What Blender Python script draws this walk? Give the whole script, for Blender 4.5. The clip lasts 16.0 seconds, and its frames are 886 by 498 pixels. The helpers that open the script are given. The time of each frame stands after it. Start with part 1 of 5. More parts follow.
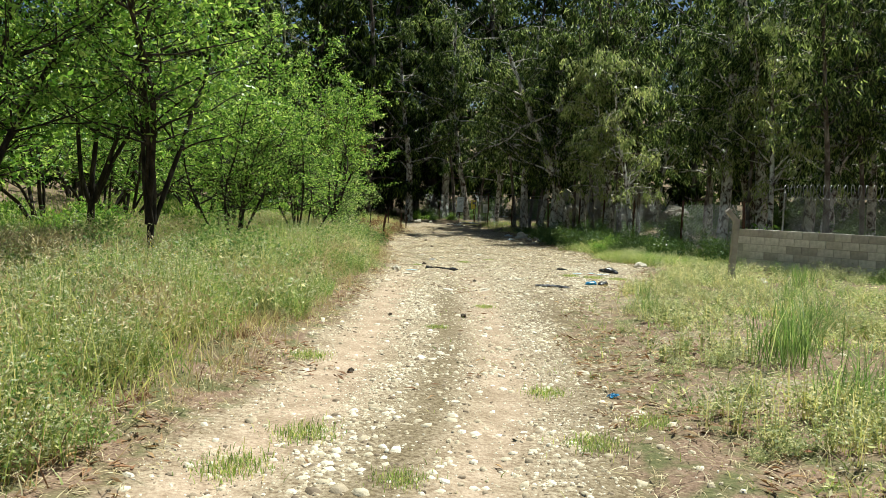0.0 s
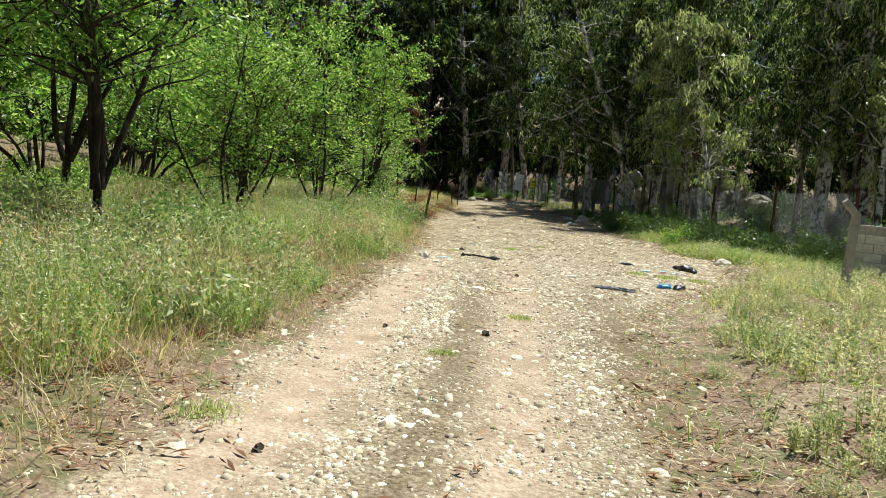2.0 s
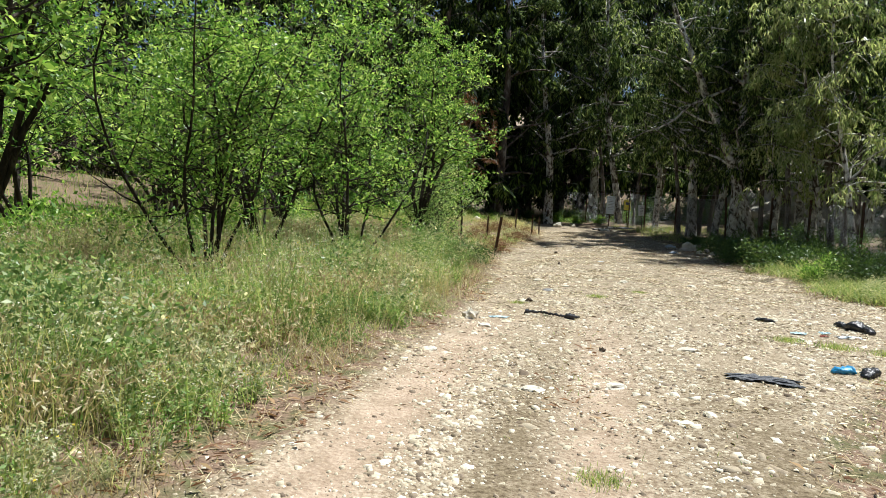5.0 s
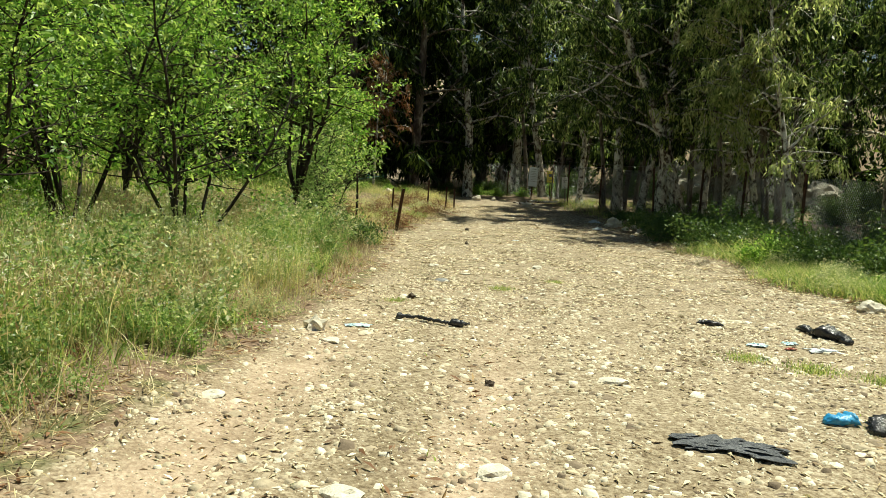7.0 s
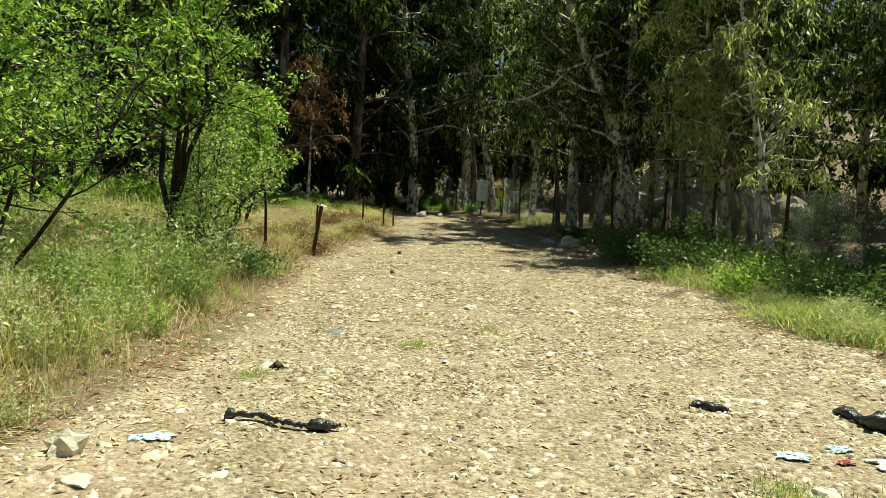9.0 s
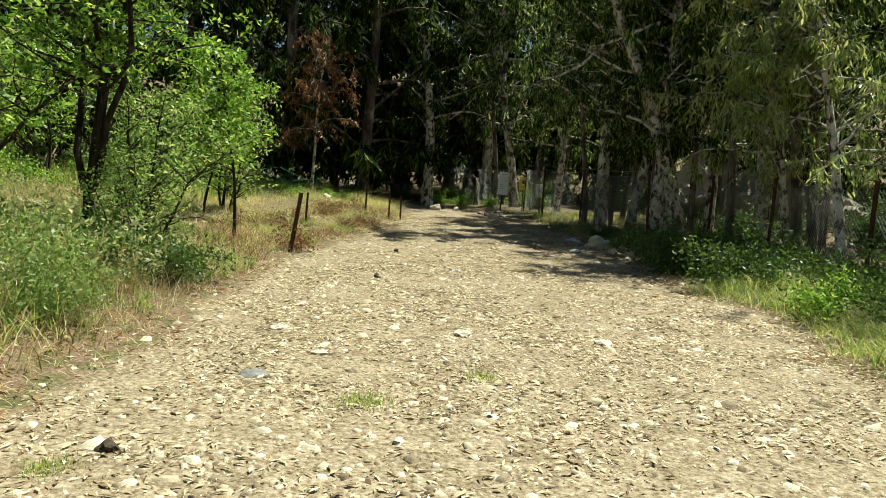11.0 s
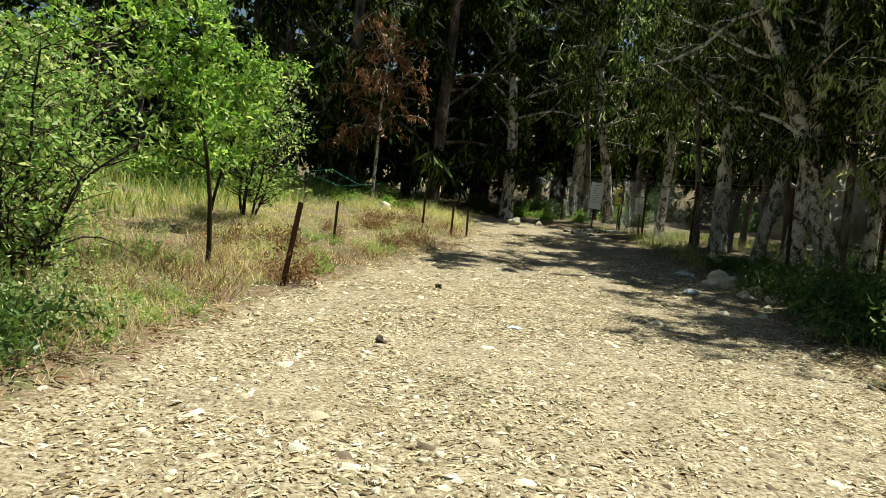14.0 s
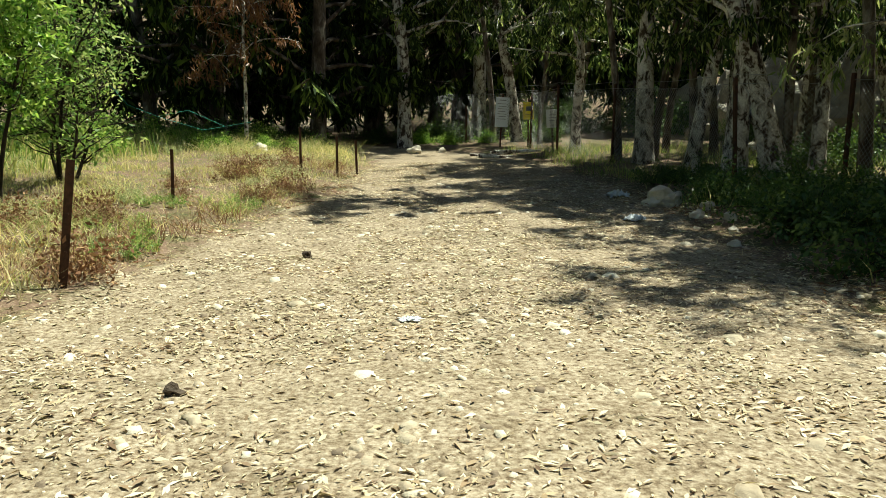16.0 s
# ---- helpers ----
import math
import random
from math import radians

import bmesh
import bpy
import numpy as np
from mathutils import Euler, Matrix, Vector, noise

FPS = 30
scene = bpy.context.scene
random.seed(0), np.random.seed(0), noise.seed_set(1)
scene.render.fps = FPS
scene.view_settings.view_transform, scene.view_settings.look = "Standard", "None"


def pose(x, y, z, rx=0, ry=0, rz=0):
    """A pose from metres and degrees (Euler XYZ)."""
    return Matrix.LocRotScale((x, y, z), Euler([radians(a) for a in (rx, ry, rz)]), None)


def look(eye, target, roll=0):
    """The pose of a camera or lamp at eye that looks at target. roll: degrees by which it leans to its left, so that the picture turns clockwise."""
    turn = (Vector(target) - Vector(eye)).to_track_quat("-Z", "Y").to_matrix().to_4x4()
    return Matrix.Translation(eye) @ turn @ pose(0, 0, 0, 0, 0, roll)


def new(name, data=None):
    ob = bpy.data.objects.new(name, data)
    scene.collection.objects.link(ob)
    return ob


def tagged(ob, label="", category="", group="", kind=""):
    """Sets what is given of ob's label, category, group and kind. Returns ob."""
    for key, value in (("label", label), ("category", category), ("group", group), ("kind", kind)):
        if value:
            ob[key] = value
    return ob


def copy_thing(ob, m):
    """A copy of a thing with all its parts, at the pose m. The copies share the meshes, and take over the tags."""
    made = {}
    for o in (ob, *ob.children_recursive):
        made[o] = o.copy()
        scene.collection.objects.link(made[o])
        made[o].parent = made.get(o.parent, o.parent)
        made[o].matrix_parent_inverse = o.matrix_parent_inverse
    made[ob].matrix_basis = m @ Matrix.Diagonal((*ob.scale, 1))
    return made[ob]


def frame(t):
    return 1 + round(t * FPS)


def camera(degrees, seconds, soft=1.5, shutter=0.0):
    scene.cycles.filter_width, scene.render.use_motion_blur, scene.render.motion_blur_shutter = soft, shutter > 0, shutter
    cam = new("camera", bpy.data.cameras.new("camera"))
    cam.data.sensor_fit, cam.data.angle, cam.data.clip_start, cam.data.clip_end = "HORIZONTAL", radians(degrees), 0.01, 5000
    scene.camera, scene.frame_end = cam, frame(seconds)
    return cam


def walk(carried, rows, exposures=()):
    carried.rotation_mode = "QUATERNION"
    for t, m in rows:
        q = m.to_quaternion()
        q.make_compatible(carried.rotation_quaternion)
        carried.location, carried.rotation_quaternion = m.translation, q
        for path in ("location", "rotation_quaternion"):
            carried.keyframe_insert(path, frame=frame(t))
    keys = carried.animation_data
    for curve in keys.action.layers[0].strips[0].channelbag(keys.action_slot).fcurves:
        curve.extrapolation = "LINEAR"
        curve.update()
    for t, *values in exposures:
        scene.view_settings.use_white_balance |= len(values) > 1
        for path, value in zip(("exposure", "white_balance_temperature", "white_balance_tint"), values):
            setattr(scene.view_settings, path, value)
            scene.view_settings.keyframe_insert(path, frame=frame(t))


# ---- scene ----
cam = camera(60.6, 16.0, soft=0.6)
PATH = [
    (0, (-0.783, -0.203, 1.693), (-0.741, 1.792, 1.568), 2.1),
    (0.5, (-0.611, 0.593, 1.664), (-0.548, 2.588, 1.535), 0.1),
    (1, (-0.474, 1.5, 1.661), (-0.41, 3.484, 1.418), 1.2),
    (1.5, (-0.347, 2.185, 1.641), (-0.373, 4.167, 1.373), 1.4),
    (2, (-0.257, 2.992, 1.654), (-0.375, 4.979, 1.46), 4.3),
    (2.5, (-0.218, 3.638, 1.678), (-0.505, 5.613, 1.541), 6.4),
    (3, (-0.253, 4.412, 1.672), (-0.877, 6.297, 1.432), 6.3),
    (3.5, (-0.289, 5.076, 1.708), (-1.107, 6.888, 1.485), 5.1),
    (4, (-0.253, 5.916, 1.696), (-0.972, 7.775, 1.532), 4.4),
    (4.5, (-0.17, 6.592, 1.739), (-0.679, 8.521, 1.601), 2.5),
    (5, (0.022, 7.464, 1.721), (-0.344, 9.425, 1.578), 2.4),
    (5.2, (0.064, 7.779, 1.683), (-0.235, 9.751, 1.53), 3.2),
    (7.3, (0.477, 11.074, 1.649), (0.333, 13.055, 1.414), 1.9),
    (7.5, (0.521, 11.38, 1.655), (0.413, 13.36, 1.399), 1.0),
    (8, (0.622, 12.099, 1.643), (0.526, 14.079, 1.379), 1.0),
    (8.5, (0.721, 12.918, 1.635), (0.602, 14.905, 1.432), 2.5),
    (8.7, (0.771, 13.216, 1.667), (0.704, 15.209, 1.504), 2.3),
    (10.8, (1.089, 16.245, 1.543), (0.93, 18.23, 1.357), 3.9),
    (11, (1.128, 16.503, 1.534), (0.992, 18.49, 1.352), 3.8),
    (11.5, (1.193, 17.196, 1.563), (1.064, 19.186, 1.416), 4.4),
    (12, (1.189, 17.954, 1.573), (0.901, 19.926, 1.415), 4.4),
    (12.5, (1.223, 18.633, 1.576), (0.8, 20.578, 1.384), 3.4),
    (13, (1.237, 19.423, 1.584), (0.833, 21.37, 1.375), 3.8),
    (13.5, (1.263, 20.175, 1.569), (0.879, 22.13, 1.394), 4.8),
    (14, (1.207, 20.927, 1.57), (0.834, 22.884, 1.391), 5.4),
    (14.5, (1.176, 21.66, 1.552), (0.691, 23.592, 1.38), 3.8),
    (15, (1.134, 22.383, 1.531), (0.723, 24.334, 1.373), 4.3),
    (15.5, (1.163, 23.203, 1.495), (0.87, 25.165, 1.248), 3.0),
    (16, (1.118, 23.963, 1.491), (0.98, 25.927, 1.14), -0.2),
]
walk(cam, [(t, look(eye, target, roll)) for t, eye, target, roll in PATH],
     exposures=[(0.0, 0.63, 6000, 1.0), (3.5, 0.63, 5800, 8.0), (5.0, 0.63, 5750, 8.5), (7.3, 0.58, 6700, -6.0), (8.7, 0.58, 6750, -7.0), (11.0, 0.61, 6500, -3.5), (12.5, 0.64, 6400, -2.0), (16.0, 0.68, 6350, -3.0)])

# ---- world, sun ----
SUN_DIR = Vector((0.36, 0.34, 1.0)).normalized()
wd = bpy.data.worlds.new("sky")
scene.world = wd
wd.use_nodes = True
sky = wd.node_tree.nodes.new("ShaderNodeTexSky")
sky.sky_type = 'NISHITA'
sky.sun_disc = False
sky.sun_elevation = math.asin(SUN_DIR.z)
sky.sun_rotation = math.atan2(SUN_DIR.x, SUN_DIR.y)
wd.node_tree.links.new(sky.outputs[0], wd.node_tree.nodes["Background"].inputs[0])
wd.node_tree.nodes["Background"].inputs[1].default_value = 0.038
sl = bpy.data.lights.new("sun", 'SUN')
sl.energy, sl.angle, sl.color = 5.0, radians(0.53), (1.0, 0.94, 0.82)
sun = new("sun", sl)
sun.matrix_world = look((0, 0, 60), Vector((0, 0, 60)) - SUN_DIR)

# ---- numeric helpers ----
def rng(seed):
    return np.random.default_rng(seed)


def vnoise(x, y, scale, seed=0):
    """Smooth value noise in 0..1 on arrays."""
    x, y = np.asarray(x, float) / scale, np.asarray(y, float) / scale
    xi, yi = np.floor(x), np.floor(y)
    fx, fy = x - xi, y - yi
    fx, fy = fx * fx * (3 - 2 * fx), fy * fy * (3 - 2 * fy)

    def h(a, b):
        v = np.sin(a * 127.1 + b * 311.7 + seed * 74.7) * 43758.5453
        return v - np.floor(v)
    return (h(xi, yi) * (1 - fx) + h(xi + 1, yi) * fx) * (1 - fy) + (h(xi, yi + 1) * (1 - fx) + h(xi + 1, yi + 1) * fx) * fy


def smooth(a, b, v):
    t = np.clip((np.asarray(v, float) - a) / (b - a), 0, 1)
    return t * t * (3 - 2 * t)


LEFT_EDGE = ([-60, 0, 4, 6, 8.4, 12.5, 17, 21, 25, 28.5, 31, 34.5, 40, 45, 50, 60], [-3.2, -2.9, -2.6, -2.2, -2.0, -1.9, -1.75, -1.65, -1.9, -2.4, -2.35, -2.0, -1.6, -2.2, -6, -14])
RIGHT_EDGE = ([-60, 0, 6.5, 11, 14, 16, 18, 21, 22.5, 24, 27, 28.6, 32, 38, 44, 47, 50, 60], [0.2, 0.4, 0.8, 1.35, 2.1, 3.4, 4.4, 5.2, 5.0, 4.5, 4.7, 4.1, 3.8, 3.4, 2.2, 1.4, -2, -9])


def left_edge(y):
    return np.interp(y, *LEFT_EDGE) + 0.35 * (vnoise(y, 3.3, 1.3, 5) - 0.5)


def right_edge(y):
    return np.interp(y, *RIGHT_EDGE) + 0.4 * (vnoise(y, 9.3, 1.1, 6) - 0.5)


def ground_z(x, y):
    x, y = np.asarray(x, float), np.asarray(y, float)
    d = np.interp(y, *LEFT_EDGE) - x
    r = x - np.interp(y, *RIGHT_EDGE)
    z = 0.30 * smooth(30, 50, y) + 0.012 * np.clip(y - 50, 0, 200)
    z = z + (0.20 * smooth(0, 1.6, d) + 0.035 * np.clip(d - 1.5, 0, 14) + 0.11 * np.clip(d - 15.5, 0, 40)) * smooth(60, 46, y) 
    z = z + 0.10 * smooth(0.2, 1.4, r) + 0.012 * np.clip(r - 2, 0, 30)
    z = z + 0.24 * np.clip(np.hypot(x, y - 22) - 62, 0, 90)
    on = smooth(0.1, -0.3, d) * smooth(0.1, -0.3, r)
    z = z - on * 0.03 * (np.exp(-((x - np.interp(y, *LEFT_EDGE) - 0.55) / 0.35) ** 2) + np.exp(-((x - np.interp(y, *LEFT_EDGE) - 2.1) / 0.35) ** 2))
    z = z + 0.05 * (vnoise(x, y, 1.7, 1) - 0.5) + (0.025 + 0.08 * (1 - on)) * (vnoise(x, y, 0.55, 2) - 0.5) + 0.012 * (vnoise(x, y, 0.21, 3) - 0.5)
    return z


def gz(x, y):
    return float(ground_z(np.array([x]), np.array([y]))[0])


def quads(name, v, f):
    """A mesh from arrays of corners and of faces with four corners each (n, 4) or three (n, 3)."""
    me = bpy.data.meshes.new(name)
    v = np.ascontiguousarray(v, np.float32)
    f = np.ascontiguousarray(f, np.int32)
    k = f.shape[1]
    me.vertices.add(len(v))
    me.vertices.foreach_set("co", v.ravel())
    me.loops.add(f.size)
    me.loops.foreach_set("vertex_index", f.ravel())
    me.polygons.add(len(f))
    me.polygons.foreach_set("loop_start", np.arange(0, f.size, k, dtype=np.int32))
    me.update(calc_edges=True)
    return me


# ---- materials ----
def mat(name, rough=0.8, metal=0.0, spec=0.5):
    m = bpy.data.materials.new(name)
    m.use_nodes = True
    b = m.node_tree.nodes["Principled BSDF"]
    b.inputs["Roughness"].default_value, b.inputs["Metallic"].default_value = rough, metal
    b.inputs["Specular IOR Level"].default_value = spec
    return m, m.node_tree, b


def node(nt, kind, **sets):
    n = nt.nodes.new(kind)
    for k, v in sets.items():
        n.inputs[k.replace("_", " ")].default_value = v
    return n


def ramp(nt, source, stops):
    r = nt.nodes.new("ShaderNodeValToRGB")
    e = r.color_ramp.elements
    while len(e) < len(stops):
        e.new(0.5)
    for el, (p, c) in zip(e, stops):
        el.position, el.color = p, (*c, 1)
    nt.links.new(source, r.inputs[0])
    return r.outputs[0]


def mixed(nt, fac, a, b, mode='MIX'):
    m = nt.nodes.new("ShaderNodeMix")
    m.data_type, m.blend_type = 'RGBA', mode
    for sock, val in ((m.inputs[0], fac), (m.inputs[6], a), (m.inputs[7], b)):
        if isinstance(val, bpy.types.NodeSocket):
            nt.links.new(val, sock)
        elif isinstance(val, tuple):
            sock.default_value = (*val, 1)
        else:
            sock.default_value = val
    return m.outputs[2]


def noise_at(nt, scale, detail=4.0, rough=0.6):
    tc = nt.nodes.new("ShaderNodeTexCoord")
    n = node(nt, "ShaderNodeTexNoise", Scale=scale, Detail=detail, Roughness=rough)
    nt.links.new(tc.outputs["Object"], n.inputs["Vector"])
    return n.outputs[0]


def bumped(nt, b, height, strength, dist):
    bp = node(nt, "ShaderNodeBump", Strength=strength, Distance=dist)
    nt.links.new(height, bp.inputs["Height"])
    nt.links.new(bp.outputs[0], b.inputs["Normal"])


def plain(name, c1, c2, scale=6.0, rough=0.8, metal=0.0, bump=0.3, dist=0.01):
    m, nt, b = mat(name, rough, metal)
    n = noise_at(nt, scale)
    nt.links.new(ramp(nt, n, [(0.3, c1), (0.7, c2)]), b.inputs["Base Color"])
    bumped(nt, b, noise_at(nt, scale * 6), bump, dist)
    return m


def foliage(name, stops, trans=0.35, rough=0.45, spec=0.4, patch=None):
    """Leaves: the colour varies from leaf to leaf, light shines through."""
    m, nt, b = mat(name, rough, 0, spec)
    geo = nt.nodes.new("ShaderNodeNewGeometry")
    col = ramp(nt, geo.outputs["Random Per Island"], stops)
    big = noise_at(nt, 0.55 if patch is None else patch, 2.0)
    col = mixed(nt, 0.55, col, ramp(nt, big, [(0.3, (0.55, 0.62, 0.5)), (0.7, (1.35, 1.25, 1.1))]), 'MULTIPLY')
    nt.links.new(col, b.inputs["Base Color"])
    tr = nt.nodes.new("ShaderNodeBsdfTranslucent")
    nt.links.new(mixed(nt, 1.0, col, (1.38, 1.30, 0.98), 'MULTIPLY'), tr.inputs[0])
    mx = node(nt, "ShaderNodeMixShader", Fac=trans)
    nt.links.new(b.outputs[0], mx.inputs[1])
    nt.links.new(tr.outputs[0], mx.inputs[2])
    nt.links.new(mx.outputs[0], nt.nodes["Material Output"].inputs[0])
    return m


M_ALMOND = foliage("almond leaves", [(0.0, (0.05, 0.135, 0.020)), (0.45, (0.165, 0.33, 0.05)), (0.78, (0.38, 0.56, 0.13)), (1.0, (0.58, 0.72, 0.25))], 0.5, 0.4, 0.4)
# Wide ramp paints shaded gaps and sun flecks into the leaf colours
M_EUCA = foliage("eucalyptus leaves", [(0.0, (0.016, 0.032, 0.009)), (0.55, (0.05, 0.092, 0.024)), (0.75, (0.20, 0.29, 0.085)), (1.0, (0.58, 0.68, 0.30))], 0.40, 0.45, 0.2)
# Lighter copy of the eucalyptus leaves, sunlight on the front sprays put into colour
M_EUCA_LIT = foliage("eucalyptus leaves tinted as sunlit", [(0.0, (0.12, 0.19, 0.06)), (0.5, (0.34, 0.43, 0.17)), (1.0, (0.62, 0.66, 0.38))], 0.5, 0.4, 0.4)
# Near-black leaves carry the wood's shade; the bright end carries its sunlit leaves
M_WOOD_SHADE = foliage("wood leaves with shade in colour", [(0.0, (0.010, 0.020, 0.007)), (0.65, (0.028, 0.05, 0.014)), (1.0, (0.22, 0.31, 0.07))], 0.26, 0.7, 0.1)
M_BRAMBLE = foliage("bramble leaves", [(0.0, (0.035, 0.08, 0.02)), (0.6, (0.08, 0.15, 0.035)), (1.0, (0.17, 0.25, 0.07))], 0.3)
M_CLUMP = foliage("clump leaves", [(0.0, (0.10, 0.19, 0.05)), (0.6, (0.22, 0.34, 0.11)), (1.0, (0.50, 0.57, 0.28))], 0.45, 0.4, 0.4)
M_DEAD = foliage("dead brown leaves", [(0.0, (0.14, 0.065, 0.03)), (0.6, (0.26, 0.13, 0.065)), (1.0, (0.36, 0.21, 0.12))], 0.3)
M_GRASS = foliage("meadow grass", [(0.0, (0.12, 0.22, 0.05)), (0.4, (0.26, 0.38, 0.10)), (0.7, (0.44, 0.50, 0.20)), (1.0, (0.70, 0.64, 0.38))], 0.5, 0.5, 0.4, 0.9)
M_STRAW = foliage("dry straw", [(0.0, (0.33, 0.255, 0.14)), (0.5, (0.53, 0.45, 0.28)), (1.0, (0.72, 0.65, 0.45))], 0.25, 0.6, 0.3, 1.5)
M_RUST = foliage("dry red litter", [(0.0, (0.16, 0.085, 0.05)), (0.6, (0.27, 0.15, 0.09)), (1.0, (0.42, 0.29, 0.16))], 0.15, 0.7, 0.2, 1.5)
M_WEED = foliage("weed leaves", [(0.0, (0.17, 0.24, 0.11)), (0.5, (0.40, 0.46, 0.26)), (1.0, (0.80, 0.78, 0.60))], 0.5, 0.5, 0.35, 0.9)
M_HAY = foliage("yellowing grass", [(0.0, (0.24, 0.29, 0.09)), (0.45, (0.46, 0.46, 0.20)), (1.0, (0.78, 0.71, 0.46))], 0.45, 0.5, 0.3, 0.9)
M_FRESH = foliage("fresh green herb leaves", [(0.0, (0.11, 0.23, 0.06)), (0.6, (0.28, 0.43, 0.13)), (1.0, (0.62, 0.70, 0.36))], 0.5, 0.5, 0.35, 0.9)
M_PETAL = foliage("white petals", [(0.0, (0.55, 0.56, 0.48)), (0.9, (0.78, 0.77, 0.70)), (0.93, (0.75, 0.60, 0.05)), (1.0, (0.8, 0.66, 0.06))], 0.3)
M_LITTER = foliage("fallen leaves", [(0.0, (0.13, 0.08, 0.05)), (0.22, (0.34, 0.25, 0.16)), (0.55, (0.60, 0.50, 0.34)), (1.0, (0.88, 0.81, 0.62))], 0.05, 0.6, 0.3, 1.5)


def bark(name, c1, c2, c3, scale=5.0, stretch=0.25, bump=0.6, edge=(0.36, 0.5, 0.62)):
    m, nt, b = mat(name, 0.9, 0, 0.2)
    tc = nt.nodes.new("ShaderNodeTexCoord")
    mp = nt.nodes.new("ShaderNodeMapping")
    mp.inputs["Scale"].default_value = (1, 1, stretch)
    nt.links.new(tc.outputs["Object"], mp.inputs[0])
    n = node(nt, "ShaderNodeTexNoise", Scale=scale, Detail=5.0, Roughness=0.65, Distortion=0.6)
    nt.links.new(mp.outputs[0], n.inputs["Vector"])
    f = node(nt, "ShaderNodeTexNoise", Scale=scale * 7, Detail=4.0)
    nt.links.new(mp.outputs[0], f.inputs["Vector"])
    col = ramp(nt, n.outputs[0], [(edge[0], c1), (edge[1], c2), (edge[2], c3)])
    col = mixed(nt, 0.5, col, ramp(nt, f.outputs[0], [(0.3, (0.5, 0.5, 0.5)), (0.7, (1.25, 1.25, 1.25))]), 'MULTIPLY')
    nt.links.new(col, b.inputs["Base Color"])
    bumped(nt, b, f.outputs[0], bump, 0.02)
    return m


M_BARK = bark("dark almond bark", (0.016, 0.013, 0.010), (0.035, 0.028, 0.022), (0.075, 0.06, 0.05), 9.0)
M_EBARK = bark("mottled eucalyptus bark", (0.075, 0.055, 0.042), (0.40, 0.36, 0.30), (0.76, 0.74, 0.68), 6.0, 0.7, 0.5, (0.43, 0.47, 0.56))
M_SLIM = bark("brown young bark", (0.05, 0.037, 0.028), (0.12, 0.095, 0.075), (0.30, 0.27, 0.23), 5.0, 0.35, 0.5)


def island_rock(name, stops, rough=0.9):
    m, nt, b = mat(name, rough, 0, 0.25)
    geo = nt.nodes.new("ShaderNodeNewGeometry")
    col = ramp(nt, geo.outputs["Random Per Island"], stops)
    n = noise_at(nt, 22.0)
    col = mixed(nt, 0.6, col, ramp(nt, n, [(0.3, (0.65, 0.62, 0.58)), (0.7, (1.2, 1.2, 1.2))]), 'MULTIPLY')
    nt.links.new(col, b.inputs["Base Color"])
    bumped(nt, b, noise_at(nt, 60.0), 0.5, 0.01)
    return m


M_GRAVEL = island_rock("pale gravel", [(0.0, (0.16, 0.12, 0.085)), (0.2, (0.38, 0.31, 0.22)), (0.6, (0.60, 0.53, 0.39)), (1.0, (0.82, 0.77, 0.63))])
M_STONE = plain("pale limestone", (0.52, 0.47, 0.37), (0.76, 0.71, 0.60), 9.0, 0.9, 0, 0.6, 0.02)
M_DARKSTONE = plain("dark clod", (0.05, 0.038, 0.028), (0.13, 0.095, 0.065), 14.0, 0.95, 0, 0.7, 0.02)
M_GREYSTONE = plain("grey slate stone", (0.16, 0.16, 0.16), (0.30, 0.30, 0.29), 12.0, 0.8)
M_BLACKBAG = plain("black plastic film", (0.012, 0.012, 0.014), (0.045, 0.045, 0.05), 9.0, 0.26, 0, 0.5, 0.02)
M_NETBAG = plain("dark grey torn film", (0.03, 0.033, 0.04), (0.13, 0.135, 0.15), 14.0, 0.42, 0, 0.7, 0.02)
M_BLUEBAG = plain("blue plastic film", (0.02, 0.22, 0.50), (0.08, 0.38, 0.66), 6.0, 0.35, 0, 0.4, 0.02)
M_WHITEBAG = plain("white plastic film", (0.55, 0.60, 0.64), (0.75, 0.78, 0.80), 8.0, 0.4, 0, 0.4, 0.02)
M_PALEBLUE = plain("pale blue plastic film", (0.42, 0.62, 0.68), (0.62, 0.76, 0.80), 8.0, 0.4, 0, 0.4, 0.02)
M_REDBAG = plain("faded red plastic film", (0.30, 0.05, 0.03), (0.45, 0.10, 0.07), 8.0, 0.45, 0, 0.4, 0.02)
M_CONC = plain("weathered concrete", (0.26, 0.24, 0.21), (0.44, 0.42, 0.37), 5.0, 0.92, 0, 0.5, 0.01)
M_MORTAR = plain("grey mortar", (0.34, 0.32, 0.29), (0.46, 0.44, 0.40), 9.0, 0.95)
M_RUSTIRON = plain("rusted iron", (0.035, 0.018, 0.012), (0.11, 0.05, 0.028), 14.0, 0.85, 0.3, 0.5, 0.005)
M_WIRE = plain("galvanised wire", (0.22, 0.23, 0.23), (0.38, 0.39, 0.39), 20.0, 0.5, 0.6)
M_SIGN = plain("blue-white sign sheet", (0.70, 0.78, 0.88), (0.80, 0.86, 0.92), 3.0, 0.5)
M_SIGNY = plain("yellow sign sheet", (0.72, 0.60, 0.02), (0.80, 0.70, 0.05), 3.0, 0.5)
M_SIGNW = plain("white sign sheet", (0.76, 0.78, 0.80), (0.84, 0.85, 0.86), 3.0, 0.5)
M_INK = plain("dark print", (0.06, 0.07, 0.10), (0.12, 0.13, 0.16), 9.0, 0.6)
M_ROPE = plain("teal rope", (0.02, 0.22, 0.16), (0.05, 0.36, 0.27), 20.0, 0.6)
